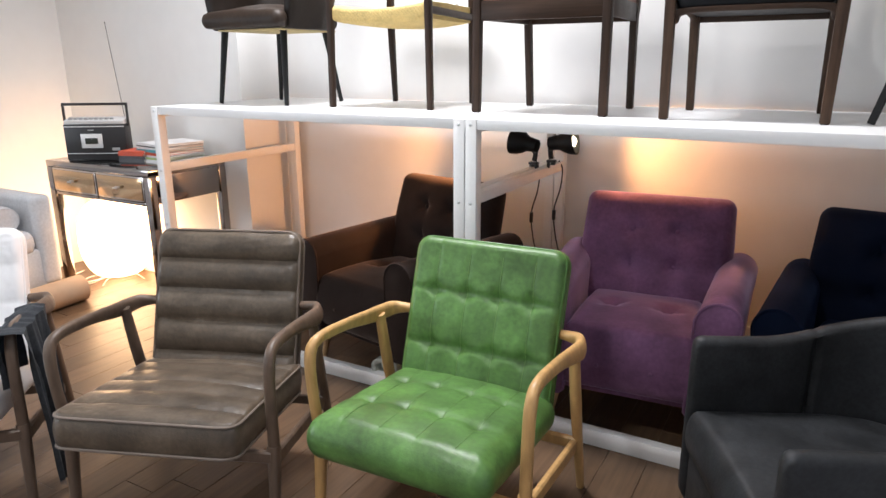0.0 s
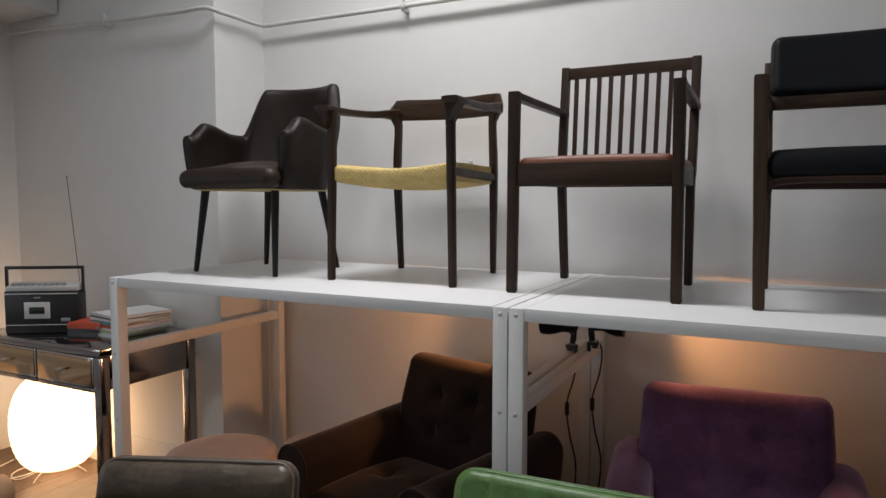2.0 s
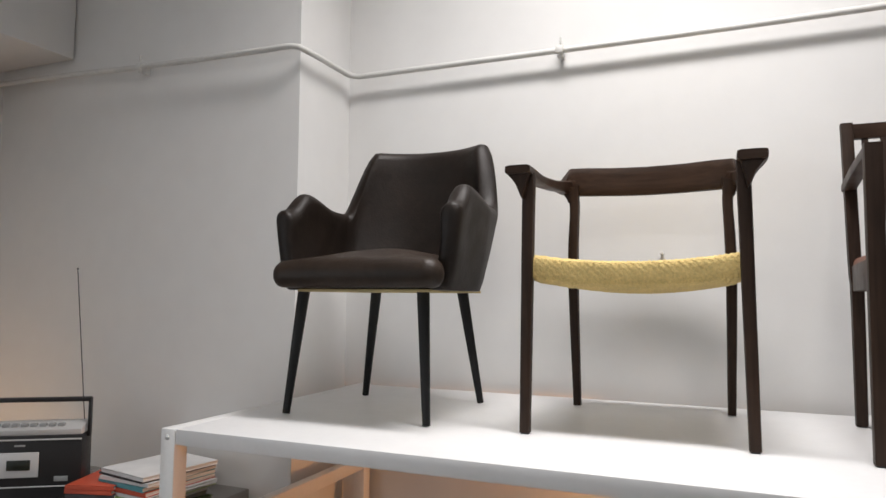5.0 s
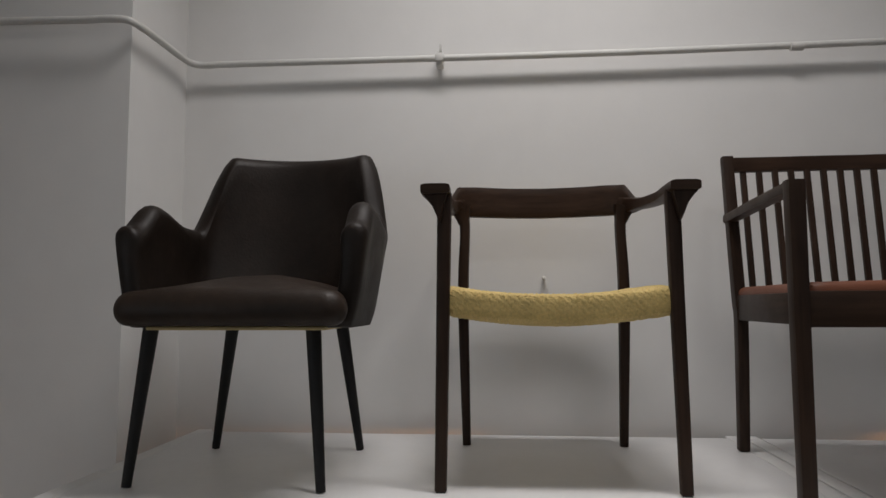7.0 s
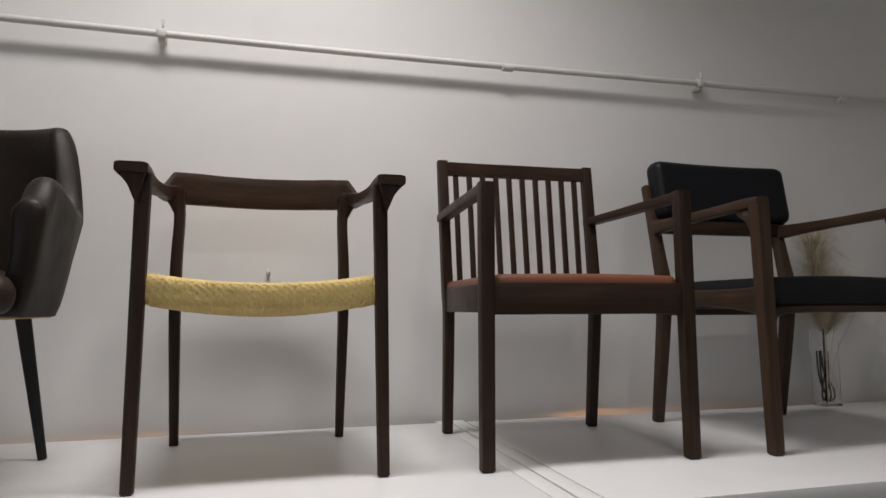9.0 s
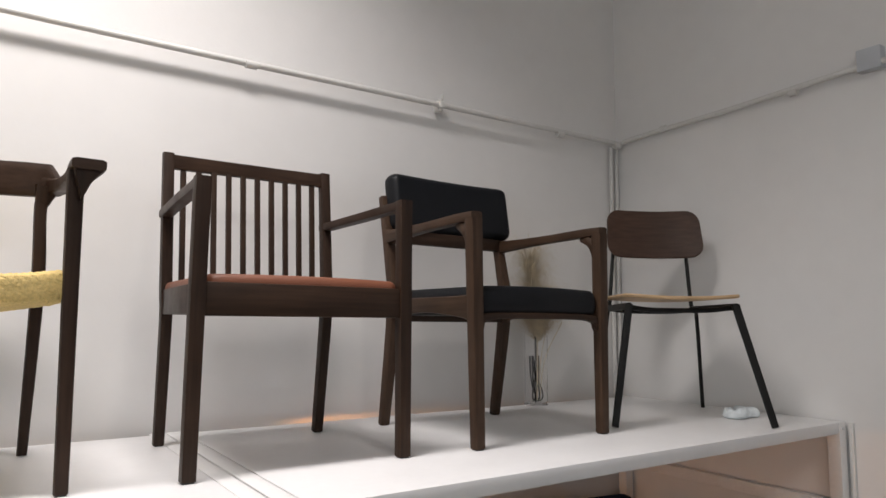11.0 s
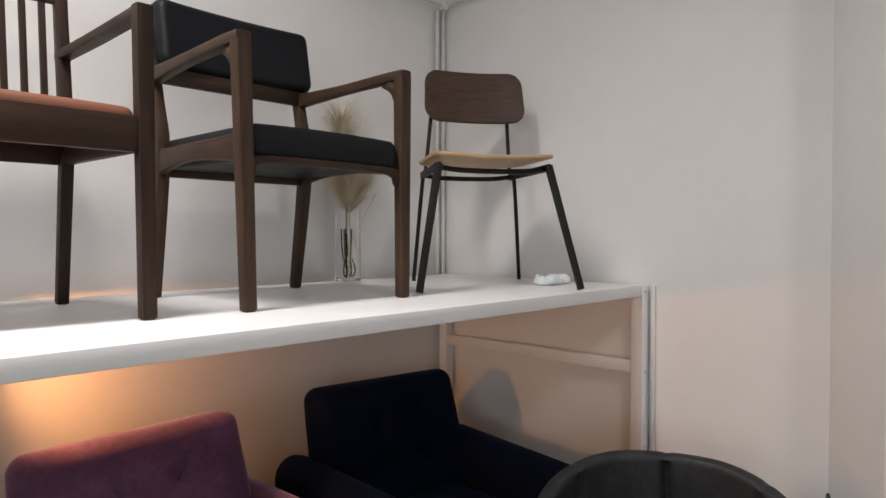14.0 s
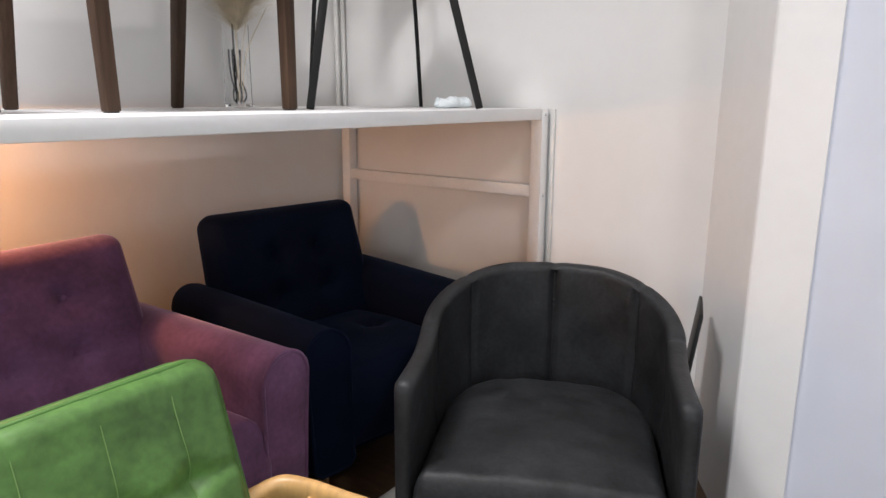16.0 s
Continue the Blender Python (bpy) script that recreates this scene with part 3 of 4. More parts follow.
def ply_chair(m):
    c = thing("chair", m, "walnut plywood side chair on a thin black metal frame", "chair", "chairs on the shelf")
    for s in (-1, 1):
        part("leg", sweep([(s * 0.195, -0.185, 0.425), (s * 0.278, -0.272, 0.002)], [(0.014, 0.008), (0.012, 0.007)], 6, 12, 1, (0, 1, 0)), "black_metal", c)
        part("leg", sweep([(s * 0.150 + 0.045, 0.292, 0.80), (s * 0.172 + 0.012, 0.200, 0.44), (s * 0.185 + 0.008, 0.17, 0.40), (s * 0.224 + 0.034, 0.292, 0.002)], (0.0075, 0.0075), 3, 12, 4, (0, 1, 0)), "black_metal", c)
        part("seat_bar", sweep([(s * 0.195, -0.190, 0.418), (s * 0.178, 0.18, 0.415)], (0.008, 0.013), 6, 12, 1), "black_metal", c)
    for y, w in ((-0.16, 0.19), (0.165, 0.18)):
        part("cross_bar", tube([(-w, y, 0.415), (-w * 0.5, y, 0.405), (w * 0.5, y, 0.405), (w, y, 0.415)], 0.009), "black_metal", c)

    def shell(w, d, curve, thick, taper):
        top = pad(w, d, thick, None, 28, 28, 0.06, 0.005, taper)
        for v in top.verts:
            v.co.z += curve(v.co.x, v.co.y)
        return top
    part("seat", moved(shell(0.43, 0.40, lambda x, y: 0.22 * x * x - (0.35 * (y + 0.15) ** 2 if y < -0.15 else 0) * 1.2 + (0.4 * max(y - 0.1, 0) ** 2), 0.014, 0.06), pose(0, -0.03, 0.448)), "ply_edge", c, "pale wood plywood seat")
    part("backrest", moved(shell(0.42, 0.215, lambda x, y: -0.62 * x * x, 0.013, 0.05), Matrix.Translation((0.048, 0.258, 0.738)) @ Euler((radians(79), 0, 0)).to_matrix().to_4x4() @ Matrix.Diagonal((1, 1, -1, 1))), "ply_face", c, "dark walnut veneer backrest")
    return c


def u_path(half, straight, n=48):
    """Plan of a tub: arm, round back, arm. Returns points, outward directions and the share of the way."""
    arc = math.pi * half
    total = 2 * straight + arc
    out = []
    for i in range(n + 1):
        q = i / n * total
        if q < straight:
            p, nrm = (-half, -straight + q), (-1, 0)
        elif q > straight + arc:
            p, nrm = (half, -(q - straight - arc)), (1, 0)
        else:
            a = math.pi - (q - straight) / half
            p, nrm = (half * math.cos(a), half * math.sin(a)), (math.cos(a), math.sin(a))
        out.append((Vector((*p, 0)), Vector((*nrm, 0)), i / n))
    return out


def tub_shell(half, straight, thick, bottom, top, lean, squash, seams, n=72, groove=0.008, flare=0.0, power=2.0):
    """A padded tub: top(s) is the rim's height, lean(s) pushes the rim outwards, squash(s) scales the plan's depth at the back."""
    bm = bmesh.new()
    loops = []
    prof_n = 9
    for p, nrm, s in u_path(half, straight, n):
        hi = top(s)
        g = sum(bell(s - q, 0.006) for q in seams) * groove
        pts = []
        lo = bottom
        for k in range(prof_n + 1):
            f = k / prof_n
            pts.append((-thick / 2 + g + 0.012 * math.sin(math.pi * f), lo + (hi - thick / 2 - lo) * f))
        for k in range(1, 8):
            a = math.pi - math.pi * k / 8
            e = (abs(math.cos(a)) ** power + math.sin(a) ** power) ** (-1 / power)
            pts.append((math.cos(a) * e * thick / 2, hi - thick / 2 + math.sin(a) * e * (thick / 2 - 0.3 * g)))
        for k in range(prof_n, -1, -1):
            f = k / prof_n
            pts.append((thick / 2 - 0.35 * g, lo + (hi - thick / 2 - lo) * f))
        loop = []
        for off, z in pts:
            f = (z - lo) / (hi - lo)
            q = p + nrm * (off + lean(s) * f + flare * f)
            q.y = q.y * squash if q.y > 0 else q.y
            loop.append(bm.verts.new((q.x, q.y, z)))
        loops.append(loop)
    m = len(loops[0])
    for a, b in zip(loops, loops[1:]):
        for k in range(m):
            bm.faces.new((a[k], a[(k + 1) % m], b[(k + 1) % m], b[k]))
    # rounded arm fronts
    for loop, dy in ((loops[0], -1), (loops[-1], -1)):
        mid = sum((v.co for v in loop), Vector()) / m
        prev = loop
        for scale, push in ((0.93, 0.012), (0.75, 0.02), (0.4, 0.024)):
            ring = [bm.verts.new((mid.x + (v.co.x - mid.x) * scale, v.co.y - push, mid.z + (v.co.z - mid.z) * (1 - (1 - scale) * 0.25))) for v in loop]
            for k in range(m):
                bm.faces.new((prev[k], prev[(k + 1) % m], ring[(k + 1) % m], ring[k]))
            prev = ring
        bm.faces.new(prev)
    return bm


def step(x, a, b):
    t = min(max((x - a) / (b - a), 0), 1)
    return t * t * (3 - 2 * t)


def leather_dining_tub(m):
    c = thing("armchair", m, "dark brown leather tub dining chair on black tapered legs", "chair", "chairs on the shelf")

    def top(s):
        e = abs(s - 0.5) * 2
        arm = 0.628 + 0.036 * step(e, 0.55, 0.86) - 0.06 * step(e, 0.86, 1.0)
        return arm + (0.855 - arm) * (1 - step(e, 0.30, 0.46))
    shell = tub_shell(0.241, 0.208, 0.064, 0.365, top, lambda s: 0.05 * (1 - step(abs(s - 0.5) * 2, 0.3, 0.6)) + 0.03, 0.86, (0.255, 0.745), 96, 0.004)
    for v in shell.verts:
        f = max(v.co.z - 0.60, 0) / 0.245
        low = 1 - min(max((v.co.z - 0.365) / 0.20, 0), 1)
        v.co.x = v.co.x * (1 - 0.080 * f) * (1 - 0.02 * low ** 1.5 - 0.03 * low ** 8) + 0.033 + 0.008 * f
        v.co.y *= 1 - 0.06 * low ** 2
        v.co.y -= 0.02
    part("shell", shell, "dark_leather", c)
    cushion = pad(0.530, 0.53, 0.074, lambda x, y: 0.048 * (1 - (x / 0.265) ** 2) * (1 - (y / 0.265) ** 2) + 0.003 * noise.noise((x * 11, y * 11, 3)), 44, 50, 0.045, 0.030)
    for v in cushion.verts:
        v.co.x *= 1 - 0.19 * step(v.co.y, -0.22, -0.12)
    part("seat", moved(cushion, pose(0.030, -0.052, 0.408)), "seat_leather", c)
    part("lining", box((0.028, -0.03, 0.364), (0.42, 0.42, 0.008), 0.002), "hessian", c, "pale hessian lining")
    for xa, ya, xb, yb in ((-0.205, -0.17, -0.230, -0.215), (0.190, -0.17, 0.226, -0.220), (-0.140, 0.165, -0.206, 0.215), (0.176, 0.165, 0.220, 0.225)):
        part("leg", sweep([(xa, ya, 0.375), (xb, yb, 0.002)], [(0.0185, 0.0185), (0.011, 0.011)], 2, 18, 1, (0, 1, 0)), "black_metal", c)
    return c


leather_dining_tub(pose(-1.348, 0.525, SHELF, 0, 0, 0))
cord_armchair(pose(-0.592, 0.582, SHELF, 0, 0, 0.8))
slat_armchair(pose(0.196, 0.560, SHELF, 0, 0, -1))
black_pad_armchair(pose(0.947, 0.558, SHELF, 0, 0, 1))
ply_chair(pose(1.722, 0.430, SHELF, 0, 0, -33))


# ---- lounge chairs on the floor ----
def lounge_chair(m, name_label, wood, leather, style):
    """A low wooden armchair with a loose seat and back cushion; style: tufted, channelled or plain."""
    c = thing("lounge_chair", m, name_label, "armchair", "lounge chairs")
    w = 0.585
    for s in (-1, 1):
        part("arm", sweep([(s * 0.338, -0.215, 0.28), (s * 0.346, -0.234, 0.46), (s * 0.350, -0.230, 0.580), (s * 0.350, -0.180, 0.616), (s * 0.354, -0.03, 0.606), (s * 0.360, 0.10, 0.584), (s * 0.362, 0.19, 0.570), (s * 0.338, 0.252, 0.572), (s * 0.262, 0.272, 0.574)],
                                 [(0.017, 0.018), (0.015, 0.017), (0.016, 0.017), (0.019, 0.014), (0.021, 0.012), (0.027, 0.013), (0.031, 0.015), (0.026, 0.016), (0.012, 0.014)], 2.6, 18, 7, (s, 0.15, 0.2)), wood, c)
        part("leg", sweep([(s * 0.338, -0.216, 0.30), (s * 0.336, -0.250, 0.004)], [(0.020, 0.023), (0.014, 0.014)], 2.6, 16, 1, (0, 1, 0)), wood, c)
        part("leg", sweep([(s * 0.350, 0.165, 0.575), (s * 0.352, 0.215, 0.35), (s * 0.355, 0.315, 0.004)], [(0.016, 0.017), (0.017, 0.022), (0.013, 0.014)], 2.6, 16, 5, (0, 1, 0)), wood, c)
        part("side_rail", sweep([(s * 0.340, -0.235, 0.255), (s * 0.345, 0.235, 0.205)], (0.011, 0.024), 5, 14, 1), wood, c)
    part("front_rail", sweep([(-0.335, -0.232, 0.268), (0.335, -0.232, 0.268)], (0.012, 0.020), 5, 14, 1), wood, c)
    part("rear_rail", sweep([(-0.35, 0.235, 0.215), (0.35, 0.235, 0.215)], (0.012, 0.020), 5, 14, 1), wood, c)
    depth, high = 0.60, 0.56

    def rel(cols, rows, deep, d):
        def fn(x, y):
            z = 0.0
            gx, gy = (x / w + 0.5) * cols, (y / d + 0.5) * rows
            dx = (gx - round(gx)) * w / cols if 0 < round(gx) < cols else 1
            dy = (gy - round(gy)) * d / rows if 0 < round(gy) < rows else 1
            lx, ly = bell(dx, 0.007), bell(dy, 0.010)
            z -= deep * (0.22 * lx + 0.50 * ly)
            z -= deep * 1.25 * bell(math.hypot(dx, dy), 0.026)
            z += 0.004 * noise.noise((x * 9, y * 9, cols))
            return z
        return fn

    def channel(rows, deep, d):
        def fn(x, y):
            g = (y / d + 0.5) * rows
            f = g - math.floor(g)
            z = deep * (abs(math.sin(math.pi * f)) ** 0.42 - 1) * (1 - 0.25 * (2 * x / w) ** 8)
            return z + 0.004 * noise.noise((x * 10, y * 10, 5)) + 0.0015 * noise.noise((x * 45, y * 60, 1))
        return fn

    def soft(x, y):
        return 0.012 * (1 - (2 * x / w) ** 2) + 0.003 * noise.noise((x * 9, y * 9, 2))
    seat_fn = {"tufted": rel(5, 3, 0.0085, depth), "channelled": channel(6, 0.009, depth), "plain": soft}[style]
    back_fn = {"tufted": rel(5, 3, 0.012, high), "channelled": channel(5, 0.032, high), "plain": channel(4, 0.006, high)}[style]
    full = {"tufted": 0.135, "channelled": 0.115, "plain": 0.12}[style]
    roll = {"tufted": 0.062, "channelled": 0.022, "plain": 0.035}[style]
    crown = lambda x, y: seat_fn(x, y) + 0.020 * (1 - (2 * x / w) ** 2) * (1 - abs(2 * y / depth) ** 3)
    seat_m = Matrix.Translation((0, -0.075, 0.352)) @ Euler((radians(-7), 0, 0)).to_matrix().to_4x4()
    seat = part("seat", moved(pad(w, depth, full, crown, 90, 80, 0.05, roll), seat_m), leather, c)
    if style == "channelled":
        part("piping", moved(piping(w - 0.012, depth - 0.012, 0.045, full / 2 - 0.010, 0.0045), seat_m), "brown_pipe", seat)
        part("piping", moved(piping(w - 0.012, depth - 0.012, 0.045, -full / 2 + 0.010, 0.0045), seat_m), "brown_pipe", seat)
    back_m = Matrix.Translation((0, 0.262, 0.565)) @ Euler((radians(72), 0, 0)).to_matrix().to_4x4()
    thick = 0.085
    back = part("backrest", moved(pad(w - 0.035, high, thick, back_fn, 90, 90, 0.05, 0.030), back_m), leather, c)
    pipe = {"tufted": "green_dark", "channelled": "brown_pipe", "plain": leather}[style]
    part("piping", moved(piping(w - 0.045, high - 0.010, 0.048, 0.020, 0.0048), back_m), pipe, back)
    part("piping", moved(piping(w - 0.045, high - 0.010, 0.048, -0.026, 0.0048), back_m), pipe, back)
    if style == "tufted":
        for base, mm, d, off in ((seat, seat_m, depth, full / 2), (back, back_m, high, thick / 2)):
            fn = crown if base is seat else back_fn
            for i in range(1, 5):
                x = (i / 5 - 0.5) * w
                wob = lambda y: 0.0035 * noise.noise((x * 7, y * 9, 3))
                line = [(x + 0.0015 + wob(y), y, off + fn(x + 0.0035, y) + 0.0015) for y in [d * (k / 24 - 0.5) for k in range(2, 23)]]
                part("stitching", moved(sweep(line, (0.0009, 0.0007), 2, 5, 1), mm), "stitch", base)
    return c


green = lounge_chair(pose(0.286, -0.600, 0, 0, 0, 2.5), "green tufted leather lounge chair with a honey oak frame", "oak", "green", "tufted")
brown = lounge_chair(pose(-0.531, -0.867, 0, 0, 0, 22), "taupe channelled leather lounge chair with a grey-brown wooden frame", "ash_grey", "brown", "channelled")
white = lounge_chair(pose(-1.34, -1.33, 0, 0, 0, 46), "white leather lounge chair with a grey-brown wooden frame", "ash_grey", "white_leather", "plain")


# ---- velvet armchairs under the shelf ----
def velvet_chair(m, label, velvet, wood="beech"):
    c = thing("velvet_armchair", m, label, "armchair", "velvet armchairs")

    def buttons(pts, deep, spread, dome):
        def fn(x, y):
            z = 0.005 * noise.noise((x * 7, y * 7, 1)) + dome * (1 - (x / 0.36) ** 2) * (1 - (y / 0.30) ** 2)
            for bx, by in pts:
                q = math.hypot(x - bx, y - by)
                a = math.atan2(y - by, x - bx)
                z -= deep * bell(q, spread) + 0.012 * bell(q, 0.012) - 0.0050 * math.cos(5 * a + bx * 40) * bell(q - 0.03, 0.03)
            return z
        return fn
    back_pts = [(-0.095, 0.10), (0.095, 0.10), (-0.095, -0.055), (0.095, -0.055)]
    back_m = Matrix.Translation((0, 0.265, 0.597)) @ Euler((radians(74), 0, 0)).to_matrix().to_4x4()
    back = part("backrest", moved(pad(0.68, 0.53, 0.15, buttons(back_pts, 0.030, 0.042, 0.030), 60, 56, 0.05, 0.06, 0.07), back_m), velvet, c)
    seat_pts = [(-0.11, 0.0), (0.11, 0.0)]
    seat_m = Matrix.Translation((0, -0.095, 0.318)) @ Euler((radians(-3), 0, 0)).to_matrix().to_4x4()
    seat = part("seat", moved(pad(0.52, 0.62, 0.25, buttons(seat_pts, 0.030, 0.045, 0.034), 50, 60, 0.04, 0.055), seat_m), velvet, c)
    front_m = Matrix.Translation((0, -0.4035, 0.320)) @ Euler((radians(90), 0, 0)).to_matrix().to_4x4()
    for host, mm, pts, off in ((back, back_m, back_pts, 0.066), (seat, seat_m, seat_pts, 0.128), (seat, front_m, [(-0.10, 0.0), (0.10, 0.0)], 0.0)):
        for bx, by in pts:
            part("button", moved(turned([(0.011, 0), (0.012, 0.003), (0.009, 0.007), (0.003, 0.009)], 14), mm @ pose(bx, by, off - 0.004)), velvet, host)
    part("base", box((0, 0.0, 0.225), (0.60, 0.70, 0.10), 0.02), velvet, c)
    for s in (-1, 1):
        # a slab with a rolled top, leaning a little outwards
        prof = [(-0.070, 0.19), (-0.072, 0.30), (-0.074, 0.42)]
        prof += [(-0.079 * math.cos(math.pi * k / 30), 0.540 + 0.082 * math.sin(math.pi * k / 30)) for k in range(31)]
        prof += [(0.074, 0.42), (0.072, 0.30), (0.070, 0.19), (0.052, 0.172), (0.0, 0.170), (-0.052, 0.172)]
        prof = [(px + s * 0.020 * (pz - 0.17) / 0.45, pz) for px, pz in prof]
        bm = bmesh.new()
        rings = []
        for y, sc in ((-0.398, 0.86), (-0.396, 0.95), (-0.388, 1.0), (-0.1, 1.0), (0.2, 1.0), (0.34, 1.0), (0.365, 0.93), (0.372, 0.7)):
            drop = 0.0 if y < 0.1 else 0.015 * (y - 0.1)
            rings.append([bm.verts.new((s * (0.292 + 0.042 * (y + 0.4) / 0.77) + px * sc, y, 0.395 + (pz - 0.395) * (1 - (1 - sc) * 0.3) - drop)) for px, pz in prof])
        for a, b in zip(rings, rings[1:]):
            for k in range(len(prof)):
                bm.faces.new((a[k], a[(k + 1) % len(prof)], b[(k + 1) % len(prof)], b[k]))
        bm.faces.new(rings[0][::-1])
        bm.faces.new(rings[-1])
        arm = part("arm", bm, velvet, c)
        part("piping", sweep([(s * 0.292 + px * 0.985, -0.396, 0.395 + (pz - 0.395) * 0.99) for px, pz in prof], (0.0058, 0.0058), 2, 8, 1, (0, 1, 0), closed=True), velvet, arm)
        for y, lean in ((-0.30, -0.03), (0.28, 0.04)):
            part("leg", sweep([(s * 0.27, y, 0.19), (s * 0.295, y + lean, 0.002)], [(0.021, 0.021), (0.012, 0.012)], 2, 16, 1, (0, 1, 0)), wood, c)
    return c


velvet_chair(pose(0.638, 0.450, 0, 0, 0, 4.5), "mauve purple velvet armchair with buttoned back under the shelf", "purple")
velvet_chair(pose(1.515, 0.470, 0, 0, 0, -7.5), "midnight blue velvet armchair with buttoned back under the shelf", "blue")
velvet_chair(pose(-0.485, 0.410, 0, 0, 0, -12), "dark cocoa velvet armchair with buttoned back under the shelf", "cocoa")


# ---- black tub chair ----
def black_tub(m):
    c = thing("tub_chair", m, "black suede-leather tub armchair on thin brass legs", "armchair")
    top = lambda s: 0.655 + 0.115 * (1 - step(abs(s - 0.5) * 2, 0.12, 0.80))
    shell = tub_shell(0.300, 0.34, 0.048, 0.12, top, lambda s: 0.035 * (1 - step(abs(s - 0.5) * 2, 0.2, 0.9)), 1.0, (0.20, 0.345, 0.5, 0.655, 0.80), 220, 0.013, power=2.6)
    hull = part("shell", shell, "black_leather", c)
    part("seam", tube([(0, 0.300 - 0.024 + 0.0118 + 0.012 * math.sin(math.pi * f) + 0.035 * f * 0.955, 0.12 + 0.65 * f) for f in (0.40, 0.5, 0.6, 0.7, 0.8, 0.9, 0.955)], 0.0030, 8, 3), "black_plastic", hull)
    seat = moved(pad(0.565, 0.60, 0.15, lambda x, y: 0.022 * (1 - (2 * x / 0.56) ** 2) * (1 - abs(2 * y / 0.66) ** 3) + 0.004 * noise.noise((x * 12, y * 12, 0)), 50, 50, 0.03, 0.035), pose(0, -0.075, 0.362))
    for v in seat.verts:
        if v.co.y > 0.0:
            v.co.x *= max(1 - (v.co.y / 0.245) ** 2, 0.04) ** 0.5
    part("seat", seat, "black_leather", c)
    part("front_panel", box((0, -0.345, 0.225), (0.52, 0.03, 0.21), 0.012), "black_leather", c)
    part("base", box((0, -0.02, 0.135), (0.50, 0.55, 0.03), 0.01), "black_leather", c)
    for x, y in ((-0.26, -0.30), (0.26, -0.30), (-0.20, 0.20), (0.20, 0.20)):
        part("leg", sweep([(x, y, 0.14), (x * 1.06, y * 1.06, 0.002)], [(0.011, 0.011), (0.009, 0.009)], 2, 14, 1, (0, 1, 0)), "brass", c)
    return c


black_tub(pose(1.415, -0.445, 0, 0, 0, -64))


# ---- under the shelf: clip lamps and cables ----
def clip_lamp(m, label):
    c = thing("clip_lamp", m, label, "lamp", "clip lamps")
    # the shade points along -x
    shade = [(0.016, 0.088), (0.030, 0.082), (0.034, 0.05), (0.036, 0.03), (0.050, 0.008), (0.061, -0.02), (0.065, -0.05), (0.063, -0.05), (0.058, -0.02), (0.046, 0.008), (0.032, 0.03), (0.010, 0.06)]
    part("shade", moved(turned(shade, 28), pose(-0.045, 0, 0.112) @ pose(0, 0, 0, 0, 98, 0)), "black_metal", c)
    part("bulb", moved(turned([(0.004, 0.03), (0.014, 0.02), (0.024, -0.005), (0.028, -0.025), (0.022, -0.042), (0.008, -0.05)], 18), pose(-0.045, 0, 0.112) @ pose(0, 0, 0, 0, 98, 0)), "bulb", c)
    part("arm", sweep([(0.02, 0, 0.105), (0.028, 0, 0.07), (0.022, 0, 0.028)], (0.012, 0.006), 4, 12, 4, (0, 1, 0)), "black_metal", c)
    part("knob", moved(turned([(0.011, -0.012), (0.011, 0.012)], 14), pose(0.024, 0, 0.075, 90)), "black_plastic", c)
    part("clamp", join(box((0.02, 0, 0.018), (0.045, 0.03, 0.012), 0.003), box((0.035, 0, 0.0), (0.012, 0.03, 0.035), 0.003), box((0.012, 0, 0.006), (0.02, 0.024, 0.012), 0.002)), "black_plastic", c)
    return c


clip_lamp(pose(-0.010, 0.760, 0.9385, 0, 0, -6), "black metal clip lamp on the shelf side bar, lit")
clip_lamp(pose(0.105, 0.800, 0.948, 0, 0, 184), "black metal clip lamp on the shelf side bar, lit")
for x, y in ((-0.02, 0.86), (0.06, 0.97)):
    cable = thing("lamp_cable", pose(x, y, 0), "thin black lamp cable with an inline switch", "cable", "lamp cables")
    part("wire", tube([(0, 0, 0.945), (0.02, 0.005, 0.90), (0.01, 0.01, 0.8), (-0.02, 0.01, 0.68), (-0.01, 0.02, 0.55), (0.02, 0.02, 0.4), (0.0, 0.01, 0.15), (0.02, 0.0, 0.01)], 0.0035, 8), "black_plastic", cable)
    part("switch", box((-0.019, 0.01, 0.66), (0.018, 0.014, 0.055), 0.005), "black_plastic", cable)
roll = thing("rolled_rug", pose(-0.405, 0.030, 0.094), "rolled grey-green shaggy rug on the floor", "rug")
spiral = bmesh.new()
pts = [((0.015 + 0.0094 * a) * math.cos(a), 0, (0.015 + 0.0094 * a) * math.sin(a)) for a in [k * 0.3 for k in range(24)]]
for k in range(len(pts) - 1):
    a, b = Vector(pts[k]), Vector(pts[k + 1])
    n = (b - a).cross(Vector((0, 1, 0))).normalized() * 0.012
    spiral = join(spiral, moved(box((0, 0, 0), ((b - a).length * 1.5, 0.42, 0.022), 0.007), Matrix.Translation((a + b) / 2 + Vector((0, 0.2, 0))) @ Euler((0, -math.atan2(b.z - a.z, b.x - a.x), 0)).to_matrix().to_4x4()))
for v in spiral.verts:
    v.co += Vector((noise.noise(v.co * 60), noise.noise(v.co * 60 + Vector((9, 0, 0))), noise.noise(v.co * 60 + Vector((0, 9, 0))))) * 0.008
part("pile", spiral, "fluff", roll)


